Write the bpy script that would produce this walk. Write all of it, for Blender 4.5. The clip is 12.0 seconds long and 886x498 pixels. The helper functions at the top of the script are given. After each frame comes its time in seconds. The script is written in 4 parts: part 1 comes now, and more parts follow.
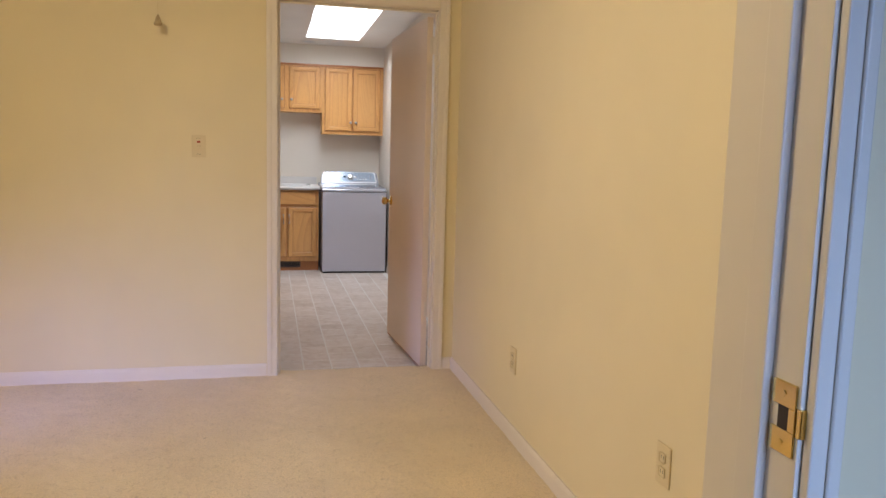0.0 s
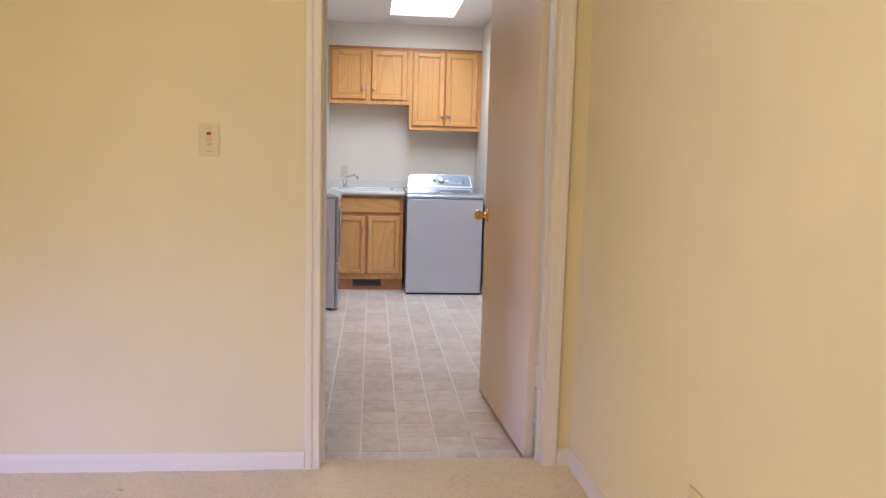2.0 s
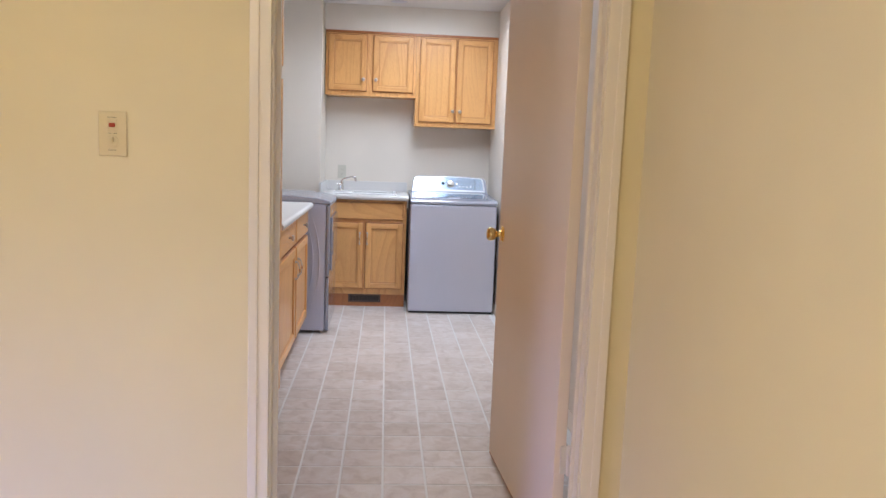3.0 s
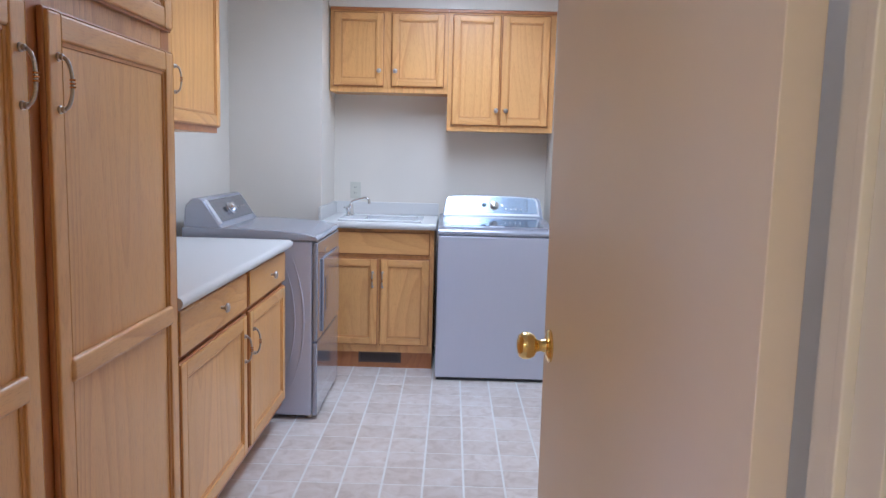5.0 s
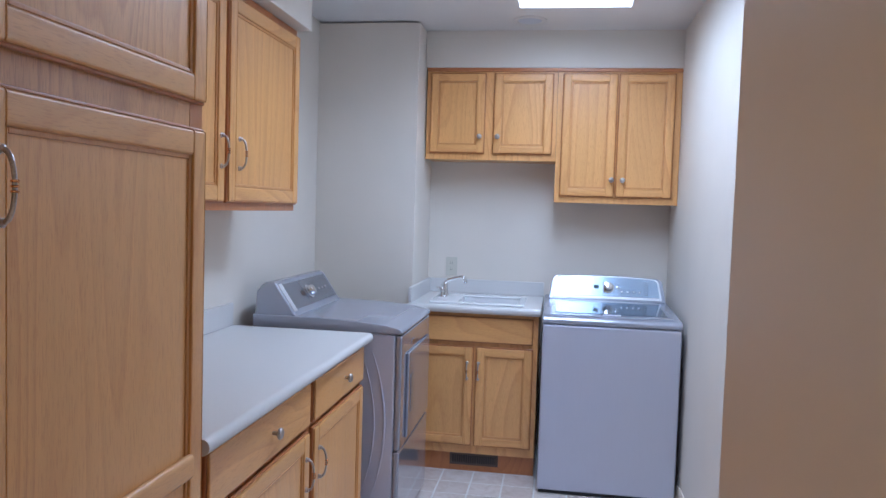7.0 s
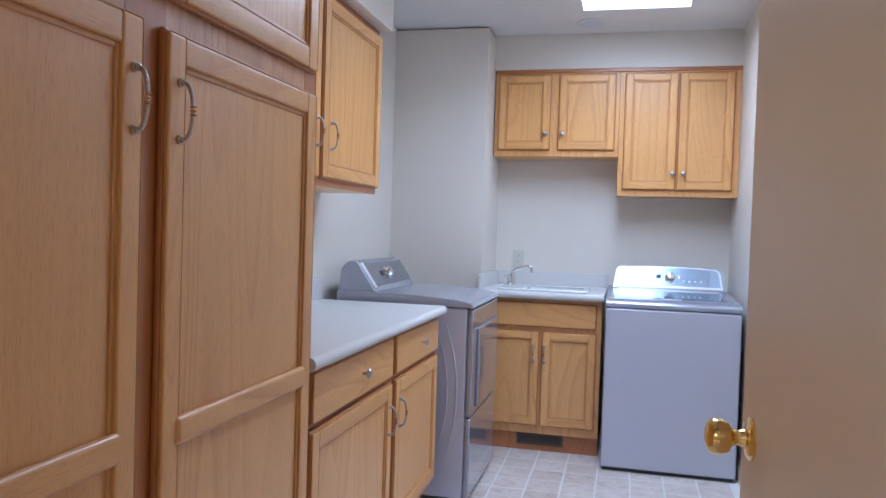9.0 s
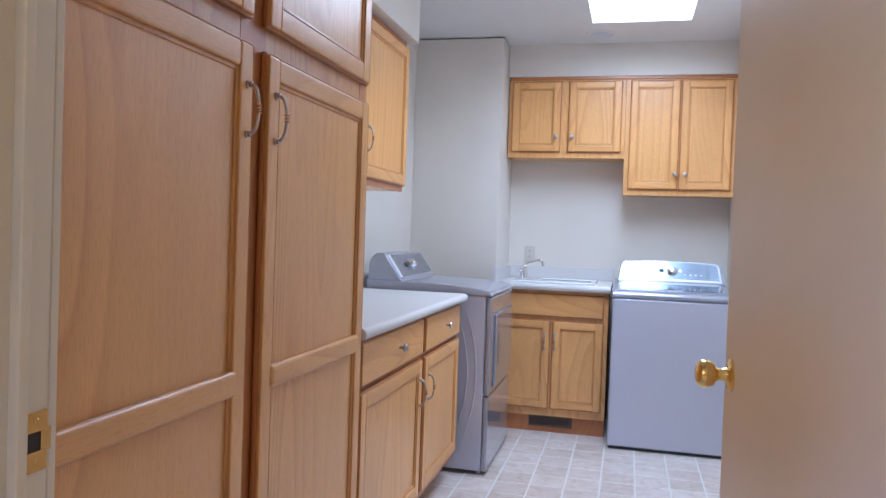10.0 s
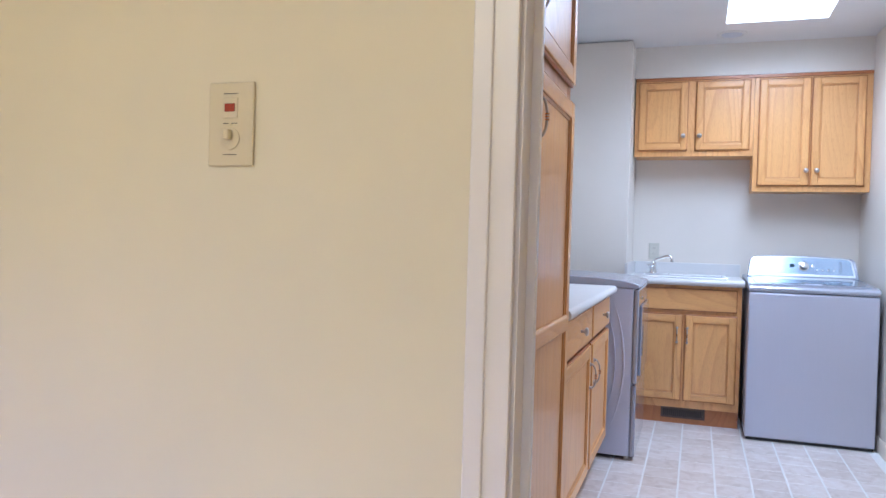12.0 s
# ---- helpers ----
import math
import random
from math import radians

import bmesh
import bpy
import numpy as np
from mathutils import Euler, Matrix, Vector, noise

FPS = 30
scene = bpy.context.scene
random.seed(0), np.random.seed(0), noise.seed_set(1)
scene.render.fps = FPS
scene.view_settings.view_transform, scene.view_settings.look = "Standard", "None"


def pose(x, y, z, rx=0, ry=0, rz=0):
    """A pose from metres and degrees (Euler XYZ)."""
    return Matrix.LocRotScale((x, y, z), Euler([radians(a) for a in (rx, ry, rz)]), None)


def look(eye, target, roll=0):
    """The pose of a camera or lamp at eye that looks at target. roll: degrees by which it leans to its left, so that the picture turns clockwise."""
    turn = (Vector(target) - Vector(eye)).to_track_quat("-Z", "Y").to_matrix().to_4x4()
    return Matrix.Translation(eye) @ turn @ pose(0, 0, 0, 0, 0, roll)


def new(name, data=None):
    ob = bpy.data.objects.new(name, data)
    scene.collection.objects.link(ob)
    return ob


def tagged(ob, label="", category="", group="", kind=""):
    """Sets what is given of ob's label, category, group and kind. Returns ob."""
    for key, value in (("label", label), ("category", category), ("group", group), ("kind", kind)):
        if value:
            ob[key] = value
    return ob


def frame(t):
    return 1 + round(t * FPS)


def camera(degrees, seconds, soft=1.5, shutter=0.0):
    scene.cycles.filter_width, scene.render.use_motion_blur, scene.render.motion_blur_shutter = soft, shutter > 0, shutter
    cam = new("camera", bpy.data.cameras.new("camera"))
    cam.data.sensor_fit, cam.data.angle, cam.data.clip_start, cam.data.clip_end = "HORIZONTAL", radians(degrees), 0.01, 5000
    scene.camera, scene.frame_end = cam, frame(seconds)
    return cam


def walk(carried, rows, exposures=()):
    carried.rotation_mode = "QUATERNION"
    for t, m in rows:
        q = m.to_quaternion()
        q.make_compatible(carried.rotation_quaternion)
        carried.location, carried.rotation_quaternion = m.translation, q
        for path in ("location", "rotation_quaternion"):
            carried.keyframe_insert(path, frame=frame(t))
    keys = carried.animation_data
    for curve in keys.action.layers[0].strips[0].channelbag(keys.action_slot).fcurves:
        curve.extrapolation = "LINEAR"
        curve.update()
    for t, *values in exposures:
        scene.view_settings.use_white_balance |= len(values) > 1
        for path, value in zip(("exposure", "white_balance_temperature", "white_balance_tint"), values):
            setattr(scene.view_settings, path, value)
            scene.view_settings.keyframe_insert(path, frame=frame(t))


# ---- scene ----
cam = camera(61.2, 12.0)
PATH = [
    (0, (-0.058, -4.199, 1.248), (0.392, -2.265, 1.004), 1.5),
    (0.5, (-0.018, -3.842, 1.25), (0.325, -1.888, 1.0), 1.7),
    (1, (0.028, -3.515, 1.257), (0.329, -1.554, 1.006), 1.9),
    (1.5, (0.103, -3.117, 1.254), (0.365, -1.15, 1.001), 2.0),
    (2, (0.171, -2.845, 1.238), (0.362, -0.87, 0.989), 1.5),
    (2.5, (0.181, -2.394, 1.25), (0.355, -0.417, 1.0), 2.0),
    (3, (0.286, -2.031, 1.255), (0.443, -0.053, 1.0), 2.2),
    (5, (0.559, -0.499, 1.31), (0.541, 1.486, 1.062), 1.5),
    (5.5, (0.558, -0.267, 1.345), (0.426, 1.714, 1.103), 1.5),
    (6, (0.545, -0.055, 1.401), (0.344, 1.923, 1.185), 1.6),
    (6.5, (0.539, 0.055, 1.43), (0.295, 2.033, 1.272), 1.8),
    (8.5, (0.586, -0.037, 1.28), (0.126, 1.909, 1.226), 1.6),
    (9, (0.57, -0.22, 1.235), (0.101, 1.723, 1.182), 1.8),
    (9.5, (0.565, -0.365, 1.218), (0.093, 1.578, 1.17), 1.9),
    (10, (0.563, -0.557, 1.193), (0.084, 1.385, 1.146), 2.0),
    (10.5, (0.531, -0.701, 1.178), (0.033, 1.236, 1.139), 1.6),
    (11, (0.471, -0.811, 1.151), (-0.072, 1.113, 1.11), 1.6),
    (11.5, (0.338, -0.862, 1.135), (-0.250, 1.048, 1.101), 1.5),
    (12, (0.191, -0.892, 1.126), (-0.452, 1.001, 1.089), 1.6),
]
EXPOSURES = [(0.0, -0.30, 6600, 10), (0.5, -0.12, 6450, 10), (2.0, 0.0, 6150, 9), (3.0, 0.06, 5900, 9), (5.0, -0.08, 5250, 9), (6.0, -0.22, 5000, 9), (6.5, -0.32, 4980, 9), (8.5, -0.26, 5000, 9), (9.5, -0.06, 5100, 9), (10.5, 0.06, 5120, 9), (12.0, 0.18, 4980, 9)]
walk(cam, [(t, look(eye, target, roll)) for t, eye, target, roll in PATH], EXPOSURES)

# ---- world and lights ----
world = bpy.data.worlds.new("world")
scene.world = world
world.use_nodes = True
wn = world.node_tree
sky = wn.nodes.new("ShaderNodeTexSky")
sky.sky_type = "NISHITA"
sky.sun_disc = False
sky.sun_elevation, sky.sun_rotation = radians(40), radians(200)
wn.nodes["Background"].inputs["Strength"].default_value = 0.1
wn.links.new(sky.outputs["Color"], wn.nodes["Background"].inputs["Color"])


def area(name, eye, target, w, h, watts, color):
    d = bpy.data.lights.new(name, "AREA")
    d.shape, d.size, d.size_y, d.energy, d.color = "RECTANGLE", w, h, watts, color
    ob = new(name, d)
    ob.matrix_world = look(eye, target)
    return ob


SKYLIGHT_W, HALL_WINDOW_W, DEN_WINDOW_W, CEILING_LAMP_W = 26.0, 6.5, 7.0, 48.0
area("skylight_daylight", (0.587, 3.06, 2.60), (0.587, 3.06, 0), 0.50, 1.70, SKYLIGHT_W, (0.84, 0.90, 1.0)).data.spread = radians(162)
# lamp of the unseen west window, aimed to brighten the east wall
area("window_daylight", (-2.54, -1.5, 1.0), (0.9, -1.6, 0.8), 1.5, 1.6, HALL_WINDOW_W, (0.80, 0.80, 1.0)).data.spread = radians(80)
# added narrow blue beam that tints the lower north wall
area("window_low_daylight", (-2.53, -1.3, 0.55), (-0.4, 0.0, -0.15), 0.8, 0.8, 4.2, (0.26, 0.32, 1.0)).data.spread = radians(52)
area("den_daylight", (0.6, -6.36, 1.75), (0.1, 0, -0.6), 0.95, 1.0, DEN_WINDOW_W, (0.30, 0.50, 1.0)).data.spread = radians(42)
bulb = bpy.data.lights.new("lamp_bulb", "POINT")
bulb.energy, bulb.color, bulb.shadow_soft_size = CEILING_LAMP_W, (1.0, 0.87, 0.64), 0.10
new("lamp_bulb", bulb).location = (-0.80, -2.7, 2.27)

# ---- materials ----


def material(name, color, rough=0.5, metal=0.0, build=None, spec=0.5):
    m = bpy.data.materials.new(name)
    m.use_nodes = True
    nt = m.node_tree
    b = nt.nodes["Principled BSDF"]
    b.inputs["Base Color"].default_value = (*color, 1)
    b.inputs["Roughness"].default_value = rough
    b.inputs["Metallic"].default_value = metal
    b.inputs["Specular IOR Level"].default_value = spec
    if build:
        build(nt, b)
    return m


def node(nt, kind, **inputs):
    n = nt.nodes.new(kind)
    for key, value in inputs.items():
        n.inputs[key.replace("_", " ")].default_value = value
    return n


def coords(nt, scale, jitter=0.0):
    """Object coordinates, stretched, and shifted a little from one object to the next."""
    tc = node(nt, "ShaderNodeTexCoord")
    mp = node(nt, "ShaderNodeMapping", Scale=scale)
    nt.links.new(tc.outputs["Object"], mp.inputs["Vector"])
    if jitter:
        info = node(nt, "ShaderNodeObjectInfo")
        mul = node(nt, "ShaderNodeMath")
        mul.operation = "MULTIPLY"
        mul.inputs[1].default_value = jitter
        nt.links.new(info.outputs["Random"], mul.inputs[0])
        nt.links.new(mul.outputs[0], mp.inputs["Location"])
    return mp.outputs["Vector"]


def noise_tex(nt, vec, scale, detail=4.0, rough=0.55, distortion=0.0):
    n = node(nt, "ShaderNodeTexNoise", Scale=scale, Detail=detail, Roughness=rough, Distortion=distortion)
    nt.links.new(vec, n.inputs["Vector"])
    return n.outputs["Fac"]


def ramp(nt, fac, *stops):
    r = node(nt, "ShaderNodeValToRGB")
    els = r.color_ramp.elements
    els[0].position, els[0].color = stops[0][0], (*stops[0][1], 1)
    els[1].position, els[1].color = stops[-1][0], (*stops[-1][1], 1)
    for p, c in stops[1:-1]:
        e = els.new(p)
        e.color = (*c, 1)
    nt.links.new(fac, r.inputs["Fac"])
    return r.outputs["Color"]


def mix(nt, a, b, fac, mode="MIX"):
    n = nt.nodes.new("ShaderNodeMix")
    n.data_type, n.blend_type = "RGBA", mode
    for sock, v in ((n.inputs[6], a), (n.inputs[7], b), (n.inputs[0], fac)):
        if isinstance(v, bpy.types.NodeSocket):
            nt.links.new(v, sock)
        else:
            sock.default_value = (*v, 1) if isinstance(v, tuple) else v
    return n.outputs[2]


def bump(nt, b, height, strength, distance=0.002):
    n = node(nt, "ShaderNodeBump", Strength=strength, Distance=distance)
    nt.links.new(height, n.inputs["Height"])
    nt.links.new(n.outputs["Normal"], b.inputs["Normal"])


def scaled(c, k):
    return tuple(v * k for v in c)


def paint(color, grain=180.0, strength=0.12, blotch=0.04):
    """Wall paint with roller texture and faint uneven patches."""
    def build(nt, b):
        v = coords(nt, (1, 1, 1))
        big = noise_tex(nt, v, 1.3, 3)
        col = ramp(nt, big, (0.3, scaled(color, 1 - blotch)), (0.7, scaled(color, 1 + blotch)))
        nt.links.new(col, b.inputs["Base Color"])
        fine = noise_tex(nt, v, grain, 3)
        bump(nt, b, fine, strength, 0.0015)
    return build


def oak(axis, light=(0.83, 0.458, 0.160), dark=(0.48, 0.17, 0.05)):
    """Honey oak: drawn-out cathedral bands, fine growth lines and open pores along one axis."""
    def build(nt, b):
        def times(sock, k, how="MULTIPLY"):
            n = node(nt, "ShaderNodeMath")
            n.operation = how
            n.inputs[1].default_value = k
            nt.links.new(sock, n.inputs[0])
            return n.outputs[0]

        long = [1.0, 1.0, 1.0]
        long["xyz".index(axis)] = 0.15
        v = coords(nt, tuple(long), 23.0)
        bands = noise_tex(nt, v, 3.0, 1.5, 0.4, 0.5)
        saw = times(times(bands, 22.0), 1.0, "FRACT")
        pores_v = coords(nt, tuple(0.08 if k < 0.5 else 1.0 for k in long), 11.0)
        pores = noise_tex(nt, pores_v, 420.0, 3, 0.6)
        streaks = noise_tex(nt, pores_v, 120.0, 2, 0.5)
        mid = tuple(0.64 * p + 0.36 * q for p, q in zip(light, dark))
        rings = ramp(nt, saw, (0.0, light), (0.55, scaled(light, 0.94)), (0.90, mid), (1.0, light))
        # the bands show in patches, and fade where the cut runs straight
        patch = ramp(nt, noise_tex(nt, v, 1.6, 2), (0.40, (0.15, 0.15, 0.15)), (0.60, (1, 1, 1)))
        col = mix(nt, scaled(light, 0.95), rings, patch)
        tone = ramp(nt, noise_tex(nt, v, 2.2, 3), (0.3, (0.90, 0.87, 0.83)), (0.7, (1.05, 1.05, 1.04)))
        col = mix(nt, col, tone, 1.0, "MULTIPLY")
        col = mix(nt, col, ramp(nt, streaks, (0.35, (0.975, 0.965, 0.95)), (0.65, (1.01, 1.01, 1.01))), 1.0, "MULTIPLY")
        holes = ramp(nt, pores, (0.36, (0.28, 0.28, 0.28)), (0.47, (0, 0, 0)))
        col = mix(nt, col, scaled(dark, 0.95), holes)
        nt.links.new(col, b.inputs["Base Color"])
        nt.links.new(ramp(nt, streaks, (0.3, (0.34, 0.34, 0.34)), (0.7, (0.46, 0.46, 0.46))), b.inputs["Roughness"])
        b.inputs["Coat Weight"].default_value = 0.45
        b.inputs["Coat Roughness"].default_value = 0.20
        bump(nt, b, pores, 0.10, 0.001)
    return build


def carpet_nodes(nt, b):
    v = coords(nt, (1, 1, 1))
    tufts = noise_tex(nt, v, 220.0, 4, 0.7)
    worn = noise_tex(nt, v, 1.7, 4)
    c = (0.84, 0.69, 0.47)
    col = ramp(nt, tufts, (0.30, scaled(c, 0.72)), (0.62, scaled(c, 1.06)))
    col = mix(nt, col, ramp(nt, worn, (0.3, (0.90, 0.89, 0.88)), (0.7, (1.05, 1.05, 1.05))), 1.0, "MULTIPLY")
    clumps = noise_tex(nt, v, 55.0, 3, 0.6)
    col = mix(nt, col, ramp(nt, clumps, (0.30, (0.90, 0.88, 0.85)), (0.46, (1.03, 1.03, 1.03))), 1.0, "MULTIPLY")
    specks = noise_tex(nt, v, 16.0, 2, 0.4)
    col = mix(nt, col, (0.22, 0.15, 0.09), ramp(nt, specks, (0.745, (0, 0, 0)), (0.78, (0.6, 0.6, 0.6))))
    nt.links.new(col, b.inputs["Base Color"])
    b.inputs["Sheen Weight"].default_value = 0.25
    bump(nt, b, tufts, 0.75, 0.005)


def tile_nodes(nt, b):
    info = node(nt, "ShaderNodeObjectInfo")
    v = coords(nt, (1, 1, 1), 31.0)
    cloud = noise_tex(nt, v, 14.0, 5, 0.6, 0.8)
    col = ramp(nt, cloud, (0.28, (0.52, 0.44, 0.39)), (0.50, (0.64, 0.57, 0.52)), (0.75, (0.72, 0.68, 0.66)))
    tint = ramp(nt, info.outputs["Random"], (0.0, (0.90, 0.87, 0.85)), (1.0, (1.05, 1.05, 1.06)))
    nt.links.new(mix(nt, col, tint, 1.0, "MULTIPLY"), b.inputs["Base Color"])
    bump(nt, b, noise_tex(nt, v, 60.0, 4), 0.12, 0.002)


def brushed(color, axis, amount=0.10):
    def build(nt, b):
        s = [1.0, 1.0, 1.0]
        s["xyz".index(axis)] = 0.02
        v = coords(nt, tuple(s))
        n = noise_tex(nt, v, 400.0, 2)
        nt.links.new(ramp(nt, n, (0.3, scaled(color, 1 - amount)), (0.7, scaled(color, 1 + amount))), b.inputs["Base Color"])
        bump(nt, b, n, 0.03, 0.0005)
    return build


def speck(color, amount=0.08, scale=500.0):
    def build(nt, b):
        n = noise_tex(nt, coords(nt, (1, 1, 1)), scale, 2)
        nt.links.new(ramp(nt, n, (0.35, scaled(color, 1 - amount)), (0.65, scaled(color, 1 + amount * 0.5))), b.inputs["Base Color"])
    return build


CREAM, WHITE_WALL, TRIM = (0.78, 0.67, 0.43), (0.76, 0.708, 0.635), (0.80, 0.72, 0.61)
M_CREAM = material("cream_paint", CREAM, 0.55, build=paint(CREAM))
M_WHITE = material("off_white_paint", WHITE_WALL, 0.55, build=paint(WHITE_WALL))
M_CEIL = material("ceiling_paint", (0.78, 0.77, 0.76), 0.8, build=paint((0.78, 0.77, 0.76), 90.0, 0.35))
M_TRIM = material("trim_paint", TRIM, 0.35, build=paint(TRIM, 60.0, 0.06, 0.02))
M_DOOR = material("door_paint", (0.83, 0.70, 0.58), 0.36, build=paint((0.83, 0.70, 0.58), 120.0, 0.05, 0.03))
M_OAK_Z = material("oak_upright", (0.5, 0.3, 0.12), 0.36, build=oak("z"))
M_OAK_X = material("oak_crosswise", (0.5, 0.3, 0.12), 0.36, build=oak("x"))
M_OAK_Y = material("oak_lengthwise", (0.5, 0.3, 0.12), 0.36, build=oak("y"))
M_OAK_RIPPLE = material("oak_rippled", (0.5, 0.3, 0.12), 0.36, build=oak("z", (0.70, 0.37, 0.145), (0.20, 0.06, 0.015)))
# redder oak, darkened with the shade of door sides and recesses
M_OAK_SHADED = material("oak_shaded", (0.36, 0.16, 0.06), 0.45, build=oak("z", (0.52, 0.20, 0.060), (0.30, 0.095, 0.03)))
M_OAK_LIP = material("oak_moulding", (0.5, 0.3, 0.12), 0.36, build=oak("z", (0.70, 0.35, 0.115), (0.42, 0.15, 0.045)))
M_CARPET = material("beige_carpet", (0.6, 0.45, 0.3), 0.95, build=carpet_nodes, spec=0.1)
M_TILE = material("vinyl_tile", (0.6, 0.55, 0.5), 0.38, build=tile_nodes)
M_GROUT = material("pale_joint", (0.78, 0.77, 0.75), 0.6, build=speck((0.78, 0.77, 0.75)))
M_LAMINATE = material("white_laminate", (0.69, 0.68, 0.67), 0.35, build=speck((0.69, 0.68, 0.67), 0.04))
M_SINK = material("white_enamel", (0.85, 0.85, 0.86), 0.15)
M_SILVER = material("silver_enamel", (0.57, 0.585, 0.69), 0.34, 0.30, build=brushed((0.57, 0.585, 0.69), "z", 0.012))
M_SILVER_TOP = material("silver_gloss", (0.44, 0.46, 0.54), 0.24, 0.5, build=brushed((0.44, 0.46, 0.54), "x", 0.03))
# darker and glossier than the body silver, for the dryer front
M_SILVER_FRONT = material("silver_dark_gloss", (0.36, 0.37, 0.43), 0.16, 0.45)
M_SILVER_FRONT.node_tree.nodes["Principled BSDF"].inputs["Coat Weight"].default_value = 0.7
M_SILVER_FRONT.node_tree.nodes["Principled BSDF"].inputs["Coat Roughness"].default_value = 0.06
M_PANEL = material("brushed_panel", (0.34, 0.42, 0.54), 0.20, 0.85, build=brushed((0.34, 0.42, 0.54), "x", 0.06))
M_TRIMSILVER = material("satin_trim", (0.72, 0.74, 0.78), 0.34, 0.4)
M_DARKPANEL = material("grey_panel", (0.27, 0.28, 0.32), 0.25, 0.6)
M_LIDGLASS = material("smoked_lid_glass", (0.10, 0.13, 0.18), 0.07, 0.3)
M_CHROME = material("chrome", (0.75, 0.76, 0.78), 0.12, 1.0)
M_PEWTER = material("pewter", (0.54, 0.50, 0.48), 0.28, 1.0, build=speck((0.54, 0.50, 0.48), 0.2, 300.0))
M_BRASS = material("brass", (0.86, 0.65, 0.27), 0.16, 1.0)
M_COPPER = material("copper_ring", (0.70, 0.36, 0.16), 0.25, 1.0)
M_BLACK = material("black_plastic", (0.015, 0.015, 0.017), 0.5)
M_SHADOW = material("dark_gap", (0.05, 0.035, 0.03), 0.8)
M_BROWN_METAL = material("brown_grille", (0.10, 0.065, 0.045), 0.45)
M_IVORY = material("ivory_plastic", (0.72, 0.60, 0.36), 0.35)
M_IVORY_PALE = material("pale_plastic", (0.63, 0.61, 0.53), 0.35)
M_RED = material("red_lens", (0.38, 0.04, 0.018), 0.25)
M_GLASS = material("window_glass", (1, 1, 1), 0.02)
M_GLASS.node_tree.nodes["Principled BSDF"].inputs["Transmission Weight"].default_value = 1.0
M_DISPLAY = material("display_glass", (0.02, 0.05, 0.07), 0.1)


def glow(name, color, strength):
    m = material(name, color, 0.5)
    b = m.node_tree.nodes["Principled BSDF"]
    b.inputs["Emission Color"].default_value = (*color, 1)
    b.inputs["Emission Strength"].default_value = strength
    return m


M_SKYPANEL = glow("skylight_diffuser", (0.95, 0.97, 1.0), 4.0)
M_LAMPGLASS = glow("lamp_glass", (1.0, 0.82, 0.58), 1.5)
M_CANLENS = material("can_lens", (0.62, 0.66, 0.74), 0.3)

# ---- mesh helpers ----
ORIGINS = {}


def thing(name, base, label, category, group="", kind=""):
    """An Empty at the base of a thing, which parents its parts."""
    ob = new(name)
    ob.empty_display_size = 0.05
    ob.location = base
    ORIGINS[ob] = Vector(base)
    return tagged(ob, label, category, group, kind)


def part(name, bm, mat, parent=None, label="", smooth=True):
    me = bpy.data.meshes.new(name)
    bm.normal_update()
    bm.to_mesh(me)
    bm.free()
    me.materials.append(mat)
    if smooth:
        me.shade_smooth()
        me.set_sharp_from_angle(angle=radians(50))
    ob = new(name, me)
    if smooth:
        ob.modifiers.new("flat_faces", "WEIGHTED_NORMAL").keep_sharp = True
    if parent:
        ob.parent = parent
        ob.matrix_parent_inverse = Matrix.Translation(-ORIGINS.get(parent, Vector()))
    if label:
        tagged(ob, label)
    return ob


def box(bm, x0, x1, y0, y1, z0, z1, bev=0.0, seg=2):
    vs = [bm.verts.new((x, y, z)) for x in (x0, x1) for y in (y0, y1) for z in (z0, z1)]
    fs = [bm.faces.new([vs[i] for i in f]) for f in ((0, 1, 3, 2), (4, 6, 7, 5), (0, 4, 5, 1), (2, 3, 7, 6), (0, 2, 6, 4), (1, 5, 7, 3))]
    if bev > 0:
        es = list({e for f in fs for e in f.edges})
        bmesh.ops.bevel(bm, geom=es, offset=bev, segments=seg, affect="EDGES", profile=0.5)
    return bm


def block(*a, bev=0.0, seg=2):
    return box(bmesh.new(), *a, bev, seg)


def lathe(bm, profile, origin, way, n=20):
    """Turned shape: (radius, height) pairs about a line."""
    q = Vector(way).to_track_quat("Z", "Y").to_matrix()
    rings = []
    for r, h in profile:
        rings.append([bm.verts.new(Vector(origin) + q @ Vector((max(r, 1e-4) * math.cos(2 * math.pi * i / n), max(r, 1e-4) * math.sin(2 * math.pi * i / n), h))) for i in range(n)])
    for a, b in zip(rings, rings[1:]):
        for i in range(n):
            bm.faces.new((a[i], a[(i + 1) % n], b[(i + 1) % n], b[i]))
    bm.faces.new(rings[0][::-1])
    bm.faces.new(rings[-1])
    return bm


def tube(bm, pts, radius, n=10):
    """Round bar along points; radius is a number or one for each point."""
    pts = [Vector(p) for p in pts]
    rad = radius if isinstance(radius, (list, tuple)) else [radius] * len(pts)
    rings = []
    up = None
    for i, p in enumerate(pts):
        d = (pts[min(i + 1, len(pts) - 1)] - pts[max(i - 1, 0)]).normalized()
        if up is None:
            up = d.orthogonal().normalized()
        up = (up - d * up.dot(d)).normalized()
        side = d.cross(up)
        rings.append([bm.verts.new(p + rad[i] * (math.cos(2 * math.pi * k / n) * up + math.sin(2 * math.pi * k / n) * side)) for k in range(n)])
    for a, b in zip(rings, rings[1:]):
        for i in range(n):
            bm.faces.new((a[i], a[(i + 1) % n], b[(i + 1) % n], b[i]))
    bm.faces.new(rings[0][::-1])
    bm.faces.new(rings[-1])
    return bm


